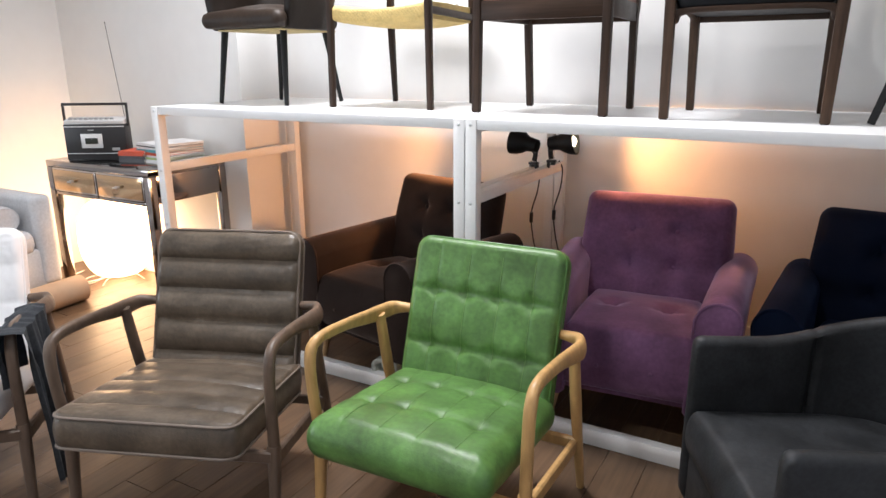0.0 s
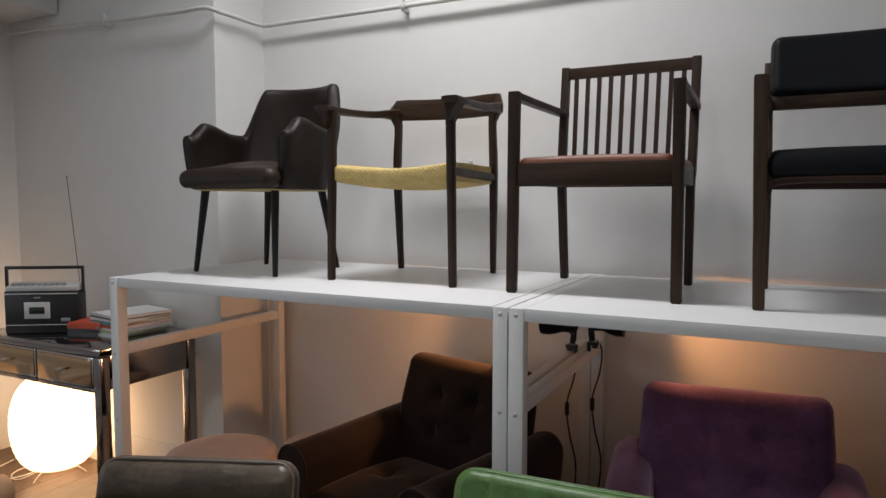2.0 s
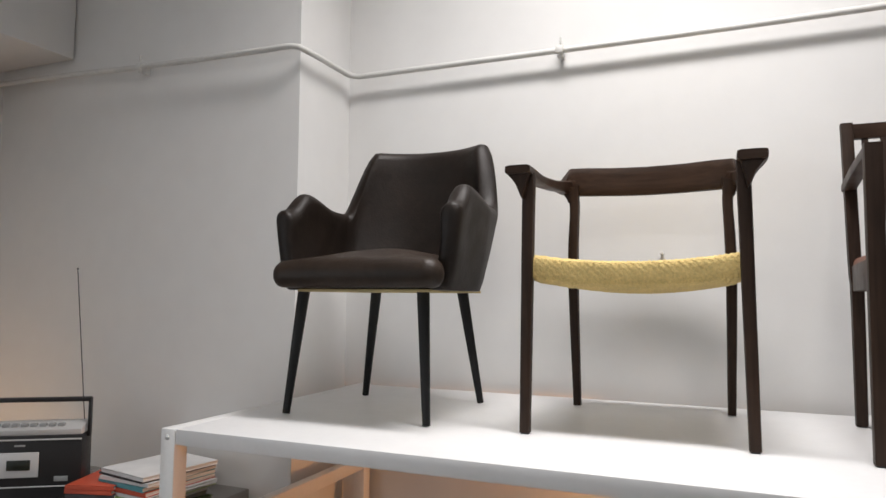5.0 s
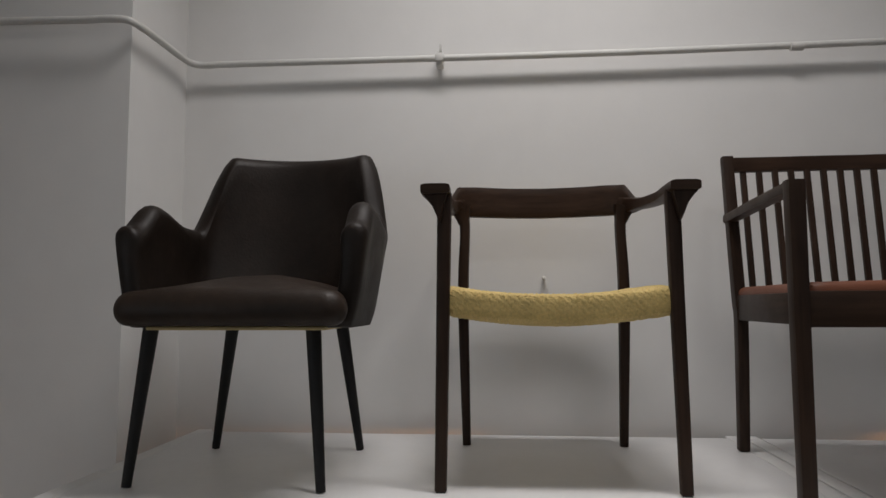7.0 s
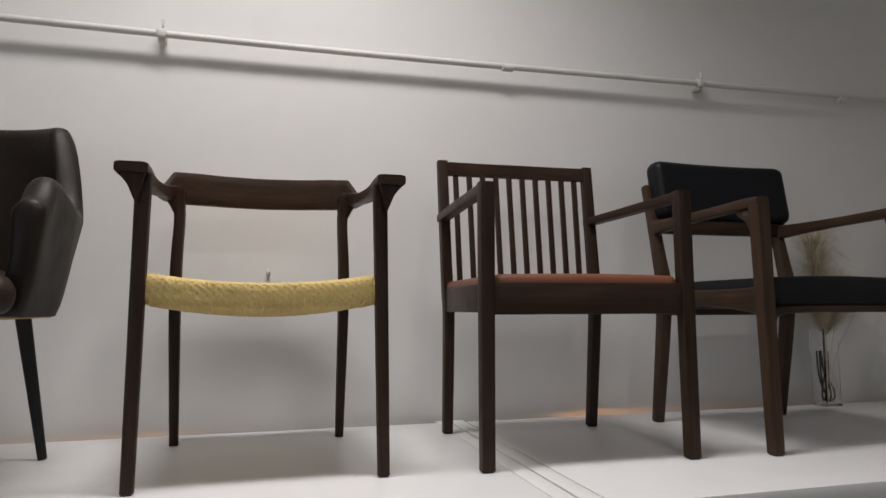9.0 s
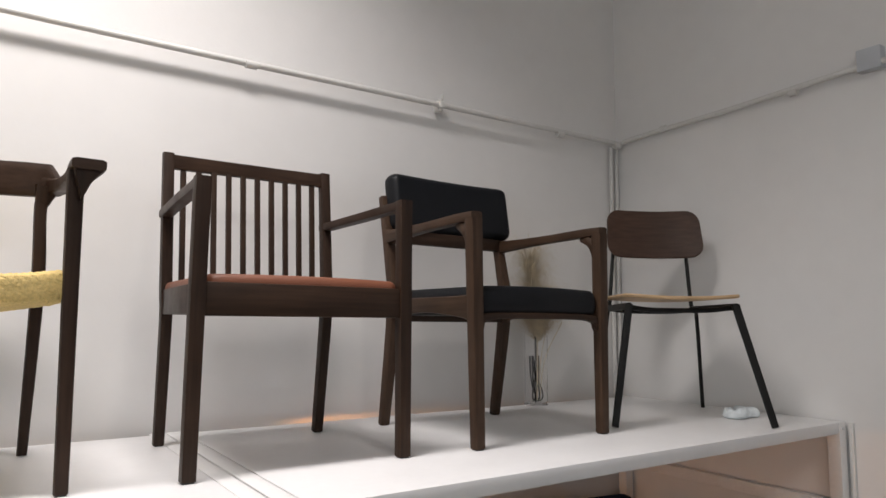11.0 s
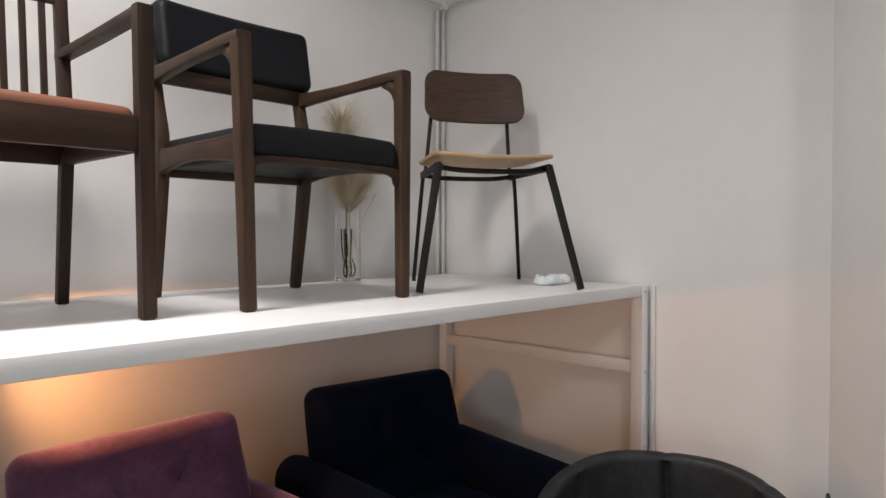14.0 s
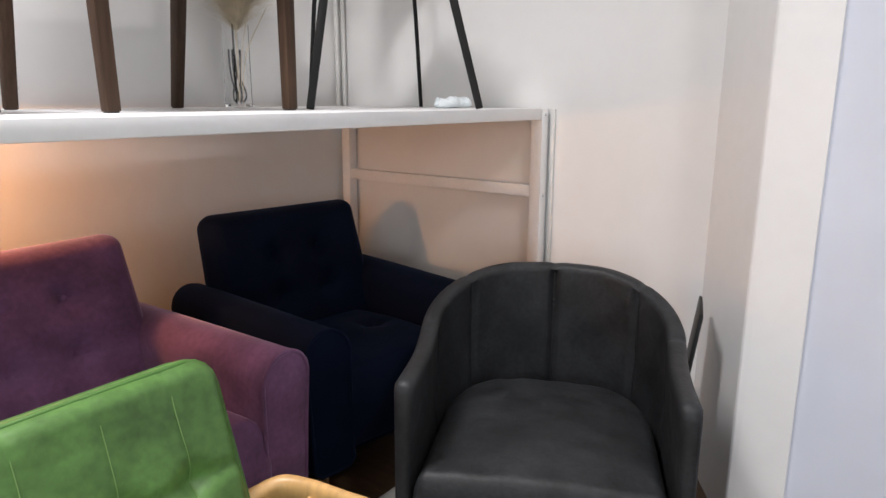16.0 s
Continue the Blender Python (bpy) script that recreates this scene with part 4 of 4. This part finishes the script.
# ---- round poufs under the shelf ----
def pouf(m, r, h):
    c = thing("pouf", m, "round blush velvet pouf under the shelf", "pouf", "poufs")
    side = [(r - 0.012, 0.022), (r - 0.002, 0.035), (r, 0.08), (r + 0.004, h * 0.5), (r, h - 0.075), (r - 0.003, h - 0.06), (r - 0.02, h - 0.055)]
    part("body", turned(side, 48), "blush", c)
    top = [(r - 0.03, h - 0.056), (r - 0.004, h - 0.054), (r + 0.002, h - 0.04), (r - 0.008, h - 0.018), (r - 0.04, h - 0.006), (r * 0.6, h), (r * 0.2, h + 0.004), (0.004, h + 0.004)]
    seat = part("seat", turned(top, 48), "blush", c)
    part("piping", sweep([(r * math.cos(2 * math.pi * k / 48), r * math.sin(2 * math.pi * k / 48), h - 0.055) for k in range(48)], (0.005, 0.005), 2, 8, 1, (0, 0, 1), closed=True), "blush", seat)
    part("foot_ring", turned([(r - 0.05, 0.001), (r - 0.03, 0.003), (r - 0.03, 0.024), (r - 0.05, 0.024)], 40), "black_plastic", c)
    return c


pouf(pose(-1.47, 0.33, 0), 0.245, 0.43)
pouf(pose(-1.23, 0.78, 0), 0.215, 0.36)


# ---- console desk, radio, magazines, lantern ----
desk = thing("console_desk", pose(-2.487, 0.415, 0, 0, 0, 0), "smoked mirror console desk with two drawers", "desk")
DW, DD, DH = 0.955, 0.56, 0.86
part("desktop", box((0, 0, DH - 0.02), (DW, DD, 0.04), 0.006), "smoked", desk, "smoked mirror top")
part("back_panel", box((0, DD / 2 - 0.012, DH - 0.11), (DW - 0.1, 0.02, 0.15), 0.002), "smoked", desk)
for s in (-1, 1):
    part("side_panel", box((s * (DW / 2 - 0.018), 0, DH - 0.12), (0.022, DD - 0.11, 0.16), 0.003), "smoked", desk)
    for y in (-1, 1):
        part("leg", box((s * (DW / 2 - 0.026), y * (DD / 2 - 0.026), (DH - 0.04) / 2), (0.05, 0.05, DH - 0.041), 0.005), "smoked", desk)
    dr = part("drawer", box((s * 0.214, -DD / 2 + 0.014, DH - 0.115), (0.418, 0.022, 0.145), 0.003), "smoked_edge", desk, "mirrored drawer front")
    part("panel", box((s * 0.214, -DD / 2 + 0.001, DH - 0.115), (0.395, 0.006, 0.122), 0.002), "warm_mirror", dr, "mirror panel tinted like the warm floor's reflection")
    part("knob", join(moved(turned([(0.006, 0), (0.005, 0.012), (0.010, 0.016), (0.011, 0.02), (0.006, 0.024)], 14), pose(s * 0.214, -DD / 2 - 0.002, DH - 0.115, 90)), sweep([(s * 0.214 - 0.028, -DD / 2 - 0.022, DH - 0.118), (s * 0.214 + 0.028, -DD / 2 - 0.022, DH - 0.108)], (0.006, 0.006), 2, 10, 1)), "steel", dr, "chrome knob")
    part("bottom_rail", box((s * 0.214, -DD / 2 + 0.02, DH - 0.20), (0.418, 0.03, 0.02), 0.003), "smoked", desk)

radio = thing("cassette_radio", pose(-2.645, 0.30, DH, 0, 0, 33), "black portable cassette radio with a raised carrying handle", "radio")
part("body", box((0, 0, 0.11), (0.36, 0.10, 0.22), 0.008), "black_plastic", radio)
part("feet", join(box((-0.14, 0, 0.0), (0.03, 0.06, 0.006), 0.001), box((0.14, 0, 0.0), (0.03, 0.06, 0.006), 0.001)), "black_plastic", radio)
part("top_panel", moved(box((0, 0, 0), (0.348, 0.085, 0.036), 0.004), pose(0, -0.003, 0.232, 14)), "silver", radio, "silver control panel")
for i in range(9):
    part("key", box((-0.14 + 0.03 * i, -0.02, 0.250), (0.022, 0.02, 0.012), 0.003), "grey_plastic", radio)
part("trim", box((0, -0.0515, 0.205), (0.355, 0.004, 0.005), 0.001), "silver", radio)
part("trim", box((0, -0.0515, 0.045), (0.355, 0.004, 0.004), 0.001), "silver", radio)
door = part("cassette_door", box((-0.02, -0.053, 0.12), (0.125, 0.008, 0.085), 0.003), "silver", radio, "silver cassette door")
part("window", box((-0.02, -0.058, 0.12), (0.075, 0.004, 0.035), 0.002), "dark_glass", door)
part("name_plate", box((-0.02, -0.052, 0.185), (0.035, 0.003, 0.006), 0.001), "grey_plastic", radio)
part("badge", box((0.115, -0.052, 0.07), (0.045, 0.003, 0.018), 0.001), "grey_plastic", radio)
part("handle", join(*[box((s * 0.186, 0, 0.27), (0.010, 0.022, 0.13), 0.003) for s in (-1, 1)], box((0, 0, 0.335), (0.382, 0.024, 0.016), 0.004)), "black_plastic", radio)
part("antenna", tube([(0.160, 0.03, 0.23), (0.105, 0.05, 0.80)], 0.0018, 8), "charcoal", radio)
part("antenna_tip", moved(turned([(0.003, 0), (0.004, 0.004), (0.002, 0.008)], 10), pose(0.105, 0.05, 0.80)), "charcoal", radio)


def magazine(m, w, d, h, cover, label):
    b = thing("magazine", m, label, "magazine", "magazines on the desk")
    part("cover", join(box((0, 0, h - 0.0008), (w, d, 0.0016), 0), box((0, 0, 0.0008), (w, d, 0.0016), 0), box((0, -d / 2 + 0.001, h / 2), (w, 0.002, h), 0.0005)), cover, b, smooth=False)
    part("page_block", box((0.0, 0.0015, h / 2), (w - 0.006, d - 0.006, h - 0.0036), 0), "page", b, smooth=False)


z = DH
for k, (cover, h, rot, dx) in enumerate((("white_book", 0.020, 8, -0.03), ("lime", 0.012, 11, 0.005), ("white_book", 0.012, 7, 0.01), ("red", 0.016, 9, 0.0), ("teal", 0.016, 6, 0.0), ("white_book", 0.012, 10, 0.006), ("charcoal", 0.006, 5, 0.0), ("white_book", 0.014, 4, 0.010))):
    magazine(pose(-2.245 + dx, 0.49, z, 0, 0, rot - 14), 0.24, 0.30, h, cover, "%s magazine in a stack on the desk" % {"white_book": "white", "charcoal": "dark grey", "lime": "lime green", "red": "red", "teal": "teal"}[cover])
    z += h + 0.0006
z = DH
for cover, h, rot in (("charcoal", 0.022, 3), ("charcoal", 0.016, 6), ("red", 0.014, 2), ("red", 0.014, 5)):
    magazine(pose(-2.395, 0.405, z, 0, 0, rot + 14), 0.17, 0.22, h, cover, "%s book in a small stack behind the radio" % {"charcoal": "dark grey", "red": "red"}[cover])
    z += h + 0.0006

lantern = thing("paper_lantern", pose(-2.86, 0.465, 0), "glowing white paper globe floor lantern on wire feet", "lamp")
prof = [(0.07, 0.045)] + [(0.225 * math.sin(math.pi * (0.09 + 0.82 * k / 40)) ** 0.8 + 0.003 * (k % 2), 0.05 + 0.515 * (1 - math.cos(math.pi * k / 40)) / 2) for k in range(41)]
part("shade", turned(prof[1:], 40), "paper_lamp", lantern, "ribbed white paper shade")
for k in range(3):
    a = 2 * math.pi * k / 3 + 0.6
    part("foot", tube([(0.05 * math.cos(a), 0.05 * math.sin(a), 0.06), (0.11 * math.cos(a), 0.11 * math.sin(a), 0.035), (0.15 * math.cos(a), 0.15 * math.sin(a), 0.004)], 0.003, 8), "frame", lantern)

cord_run = thing("lantern_cable", pose(-2.86, 0.465, 0), "white lantern cable lying in loops on the floor", "cable")
part("wire", tube([(-0.02, -0.06, 0.05), (-0.10, -0.16, 0.006), (-0.20, -0.14, 0.005), (-0.24, -0.06, 0.005), (-0.17, -0.02, 0.012), (-0.12, -0.10, 0.010), (-0.20, -0.22, 0.005), (-0.34, -0.20, 0.005), (-0.42, 0.0, 0.005)], 0.0032, 8, 6), "frame", cord_run)

# ---- sofa, card tube, throw ----
sofa = thing("sofa", pose(-3.13, -0.95, 0, 0, 0, 0), "light grey woven sofa with a round bolster against the wall", "sofa")
part("base", box((0.0, 0.0, 0.24), (0.64, 1.98, 0.24), 0.02), "sofa", sofa)
part("backrest", box((-0.30, 0.0, 0.47), (0.16, 1.98, 0.50), 0.05, seg=4), "sofa", sofa)
part("arm", box((0.0, 0.93, 0.40), (0.66, 0.13, 0.55), 0.035, seg=4), "sofa", sofa)
for y in (0.42, -0.47):
    cu = part("seat_cushion", moved(pad(0.56, 0.88, 0.13, lambda x, y: 0.008 * (1 - (x / 0.28) ** 2), 30, 40, 0.04, 0.035), pose(0.06, y, 0.405)), "sofa", sofa)
    part("piping", moved(piping(0.55, 0.87, 0.04, 0.03, 0.005), pose(0.06, y, 0.405)), "sofa", cu)
for x in (-0.25, 0.26):
    for y in (-0.9, 0.9):
        part("leg", sweep([(x, y, 0.13), (x, y, 0.002)], [(0.02, 0.02), (0.015, 0.015)], 2, 12, 1, (0, 1, 0)), "beech", sofa)
bol = thing("bolster", pose(-3.12, -0.195, 0.548), "light grey round bolster cushion lying on the sofa", "cushion")
part("roll", moved(turned([(0.03, -0.24), (0.068, -0.238), (0.078, -0.225), (0.08, 0.0), (0.078, 0.225), (0.068, 0.238), (0.03, 0.24)], 36), pose(0, 0, 0, 0, 90, 0)), "sofa", bol)
for s in (-1, 1):
    part("piping", sweep([(s * 0.236, 0.072 * math.cos(2 * math.pi * k / 30), 0.072 * math.sin(2 * math.pi * k / 30)) for k in range(30)], (0.004, 0.004), 2, 8, 1, (1, 0, 0), closed=True), "sofa", bol)
tb = thing("card_tube", pose(-2.70, -0.13, 0.083, 90, 0, 4), "brown kraft card roll lying on the floor", "roll")
part("roll", turned([(0.060, -0.22), (0.081, -0.22), (0.082, -0.2), (0.082, 0.2), (0.081, 0.22), (0.060, 0.22), (0.056, 0.19)], 32), "kraft", tb)

throw = thing("throw", pose(-1.34, -1.33, 0, 0, 0, 46), "dark charcoal wool throw draped over the chair arm", "blanket")
bm = bmesh.new()
rows = []
N, K = 70, 34
for i in range(N + 1):
    f = i / N
    row = []
    for k in range(K + 1):
        g = k / K
        q = (f - 0.28) * 0.84
        gather = 1 - 0.42 * max(min(abs(q) * 2.2, 1), 0)
        y = -0.130 + (g - 0.5) * 0.30 * gather
        if abs(q) < 0.04:
            x, zz = q, 0.632 - q * q * 5
        else:
            x, zz = math.copysign(0.044, q) + 0.05 * max(q - 0.04, 0), 0.626 - (abs(q) - 0.04) * 0.98
        fold = (0.016 * math.sin(g * 17 + f * 2.5) + 0.007 * math.sin(g * 39 + f * 5)) * min(abs(q) * 6, 1)
        hem = 0.05 * noise.noise((g * 3.1, 0, 7)) * max(f - 0.4, 0) * 1.6
        row.append(bm.verts.new((0.356 + x + fold, y + 0.008 * noise.noise((f * 6, g * 6, 2)), zz + 0.006 * noise.noise((f * 9, g * 9, 4)) + hem)))
    rows.append(row)
for a, b in zip(rows, rows[1:]):
    for k in range(K):
        bm.faces.new((a[k], a[k + 1], b[k + 1], b[k]))
hem_line = [v.co.copy() for v in rows[-1]]
bmesh.ops.solidify(bm, geom=bm.faces[:], thickness=0.008)
cloth = part("cloth", bm, "throw", throw)
rnd = random.Random(11)
fringe = bmesh.new()
for p, q in zip(hem_line, hem_line[1:]):
    for k in range(3):
        a = p.lerp(q, (k + 0.5) / 3)
        tip = a + Vector((rnd.uniform(-0.006, 0.006), rnd.uniform(-0.006, 0.006), -rnd.uniform(0.02, 0.035)))
        side = Vector((0, 0.0016, 0))
        fringe.faces.new([fringe.verts.new(v) for v in (a - side, a + side, tip)])
part("fringe", fringe, "throw", cloth, smooth=False)

# ---- vase, cloth ----
vase = thing("vase", pose(1.535, 0.965, SHELF), "clear square glass vase with black wire loops", "vase")
w = 0.037
gl = join(box((0, 0, 0.006), (2 * w, 2 * w, 0.012), 0.002), *[box((sx * (w - 0.002), sy * (w - 0.002), 0.155), (0.004 if sx else 2 * w - 0.009, 0.004 if sy else 2 * w - 0.009, 0.284), 0.0005) for sx, sy in ((1, 0), (-1, 0), (0, 1), (0, -1))])
part("glass_body", gl, "glass", vase, smooth=False).visible_shadow = False
for k in range(3):
    a = 1.05 * k + 0.35
    loop = [(0.028, 0.21), (0.027, 0.15), (0.020, 0.09), (0.006, 0.045), (-0.010, 0.020), (-0.023, 0.034), (-0.021, 0.062), (-0.006, 0.10), (0.010, 0.14), (0.014, 0.17 + 0.02 * k)]
    part("wire_loop", tube([(r * math.cos(a) + 0.004 * (k - 1), r * math.sin(a), z) for r, z in loop], 0.0034, 8), "black_metal", vase)
plume = thing("pampas_grass", pose(1.535, 0.955, SHELF + 0.02), "dried beige pampas grass plumes standing in the vase", "dried grass")
rnd = random.Random(7)


def strands(bm, n, start, spread, rise, bend):
    """Fine hairs that rise from the line start() and arch outwards."""
    for i in range(n):
        base, lead = start(rnd.random())
        a = rnd.uniform(0, 2 * math.pi)
        out = (Vector((math.cos(a), 0.55 * math.sin(a) - 0.15, 0)) + lead).normalized()
        r, h = rnd.uniform(*spread), rnd.uniform(*rise)
        line = [base, base + out * r * 0.30 + Vector((0, 0, h * 0.55)), base + out * r * 0.68 + Vector((0, 0, h * 0.92)), base + out * r + Vector((0, 0, h * bend))]
        side = out.cross(Vector((0, 0, 1))).normalized()
        pairs = []
        for k, q in enumerate(line):
            q.y = min(q.y, 0.10)
            wd = side * 0.0010 * (1 - 0.3 * k)
            pairs.append((bm.verts.new(q - wd), bm.verts.new(q + wd)))
        for (p0, p1), (p2, p3) in zip(pairs, pairs[1:]):
            bm.faces.new((p0, p1, p3, p2))


for tx, ty, h in ((-0.06, -0.03, 0.60), (0.05, -0.02, 0.36), (-0.03, -0.03, 0.38), (0.10, -0.05, 0.34)):
    part("stem", tube([(tx * 0.1, 0, 0.0), (tx * 0.25, ty * 0.3, h * 0.5), (tx, ty, h)], 0.0016, 6), "pampas", plume)
bm = bmesh.new()
strands(bm, 1700, lambda f: (Vector((0.02 * (f - 0.5), -0.01, 0.25 + 0.10 * f)), Vector((0, 0, 0))), (0.08, 0.25), (0.04, 0.20), 0.80)
tagged(part("plume", bm, "pampas", plume, "feathery dried fan of grass", smooth=False), kind="stuff")
bm = bmesh.new()
strands(bm, 1100, lambda f: (Vector((-0.035 - 0.03 * f, -0.02, 0.40 + 0.20 * f)), Vector((0.25, 0, 0))), (0.05, 0.16), (0.03, 0.13), 0.55)
tagged(part("plume", bm, "pampas", plume, "feathery dried plume", smooth=False), kind="stuff")

cl = thing("cloth", pose(1.945, 0.275, SHELF), "small crumpled white cloth on the shelf", "cloth")
bm = pad(0.15, 0.09, 0.03, None, 40, 30, 0.03)
for v in bm.verts:
    q = v.co.copy()
    v.co.z = max(q.z + 0.015, 0.001) * (0.7 + 0.9 * abs(noise.noise(q * 32))) + 0.001
    v.co.x += 0.022 * noise.noise(q * 14)
    v.co.y += 0.022 * noise.noise(q * 14 + Vector((5, 0, 0)))
part("fabric", bm, "cloth", cl)
st = thing("leaning_frame", pose(1.93, -0.595, 0.0, 0, 0, 17), "thin black framed panel leaning in the wall corner", "frame")
part("panel", moved(box((0, 0, 0.34), (0.20, 0.010, 0.62), 0.002), pose(0, 0, 0.004, 7)), "black_metal", st)
part("pane", moved(box((0, -0.006, 0.34), (0.18, 0.004, 0.60), 0.001), pose(0, 0, 0.004, 7)), "charcoal", st)

# ---- conduits ----
PZ = 2.482
run = thing("wall_conduit", pose(0, 0, 0), "white painted electrical conduit running along the walls", "conduit", kind="structure")
yb, yc = BACK - 0.050, COLUMN - 0.050
part("pipe", tube([(-3.50, yc, 2.545), (-3.03, yc, 2.533), (-2.6, yc, 2.514), (-1.95, yc, 2.498)], 0.0115, 12, 4), "conduit", run)
part("pipe", tube([(-1.95, yc, 2.498), (-1.87, yc - 0.002, 2.497), (-1.825, yc + 0.01, 2.494), (-1.798, yc + 0.05, PZ), (-1.796, yc + 0.12, PZ), (-1.796, yb - 0.09, PZ), (-1.79, yb - 0.03, PZ), (-1.76, yb, PZ), (-1.70, yb, PZ)], 0.0115, 12), "conduit", run)
part("pipe", tube([(-1.70, yb, PZ), (-0.3, yb + 0.004, PZ - 0.006), (1.0, yb, PZ + 0.002), (2.15, yb, PZ + 0.010)], 0.0115, 12), "conduit", run)
part("pipe", tube([(RIGHT - 0.03, yb - 0.02, PZ + 0.010), (RIGHT - 0.03, yb - 0.10, PZ + 0.020), (RIGHT - 0.03, 0.4, PZ + 0.032), (RIGHT - 0.03, -0.05, PZ + 0.052), (RIGHT - 0.03, -0.60, PZ + 0.062)], 0.0115, 12), "conduit", run)
for dx in (0.022, 0.062):
    part("pipe", tube([(RIGHT - dx, BACK - 0.02, PZ - 0.01), (RIGHT - dx, BACK - 0.02, SHELF + 0.002)], 0.010, 10), "conduit", run)
part("elbow", box((RIGHT - 0.05, yb, PZ), (0.04, 0.035, 0.035), 0.008), "conduit", run)
part("junction_box", box((RIGHT - 0.022, -0.165, PZ + 0.075), (0.044, 0.085, 0.085), 0.006), "grey_box", run, "grey junction box")
for y in (0.12, 0.75):
    part("coupling", tube([(RIGHT - 0.03, y - 0.015, PZ + 0.028), (RIGHT - 0.03, y + 0.015, PZ + 0.028)], 0.0145, 12), "conduit", run)
for x, y, zc in ((-0.92, yb, PZ - 0.004), (1.06, yb, PZ + 0.002), (-2.60, yc, 2.514)):
    part("clamp", join(box((x, y + 0.02, zc), (0.022, 0.044, 0.05), 0.003), box((x, y - 0.002, zc), (0.03, 0.03, 0.03), 0.008), box((x + 0.004, y - 0.004, zc + 0.034), (0.008, 0.012, 0.026), 0.003)), "conduit", run)
for x in (0.25, 1.75):
    part("coupling", tube([(x - 0.02, yb, PZ - 0.008), (x + 0.02, yb, PZ - 0.008)], 0.0145, 12), "conduit", run)
anchor = thing("wall_anchor", pose(-0.577, BACK, 1.725), "small pale plastic wall plug sticking out of the wall", "wall plug")
part("plug", moved(turned([(0.006, -0.01), (0.0065, 0.02), (0.004, 0.022)], 12), pose(0, 0, 0, 90)), "page", anchor)
part("cable_strip", box((RIGHT - 0.006, -0.018, 0.61), (0.012, 0.018, 1.22), 0.003), "conduit", run)

# ---- floor planks ----
rnd = random.Random(3)
PW, PL = 0.145, 1.22
plank_mesh = bpy.data.meshes.new("plank")
bm = box((0, 0, 0), (PW - 0.0014, PL - 0.0014, 0.016), 0.001, seg=1)
bm.to_mesh(plank_mesh)
bm.free()
plank_mesh.materials.append(M["plank"])
floor = bpy.data.objects["floor"]
far = bmesh.new()
count = 0
for i in range(42):
    x = LEFT + 0.05 + PW * i
    off = rnd.uniform(0, PL)
    for k in range(6):
        y = COLUMN + 0.4 - off - PL * k + PL / 2
        y0, y1 = max(y - PL / 2, -5.0), min(y + PL / 2, BACK)
        if y1 - y0 < 0.02 or x > RIGHT + 0.05:
            continue
        if y > -2.9 and y1 - y0 > PL - 0.001 and count < 290:
            pl = new("plank", plank_mesh)
            pl.location = (x, y, -0.008)
            pl.parent = floor
            count += 1
        else:
            me = bpy.data.meshes.new("tmp")
            b = box((x, (y0 + y1) / 2, -0.008), (PW - 0.0014, y1 - y0 - 0.0014, 0.016), 0, seg=1)
            b.to_mesh(me)
            b.free()
            far.from_mesh(me)
            bpy.data.meshes.remove(me)
tagged(part("far_planks", far, "plank", floor, smooth=False), kind="stuff")
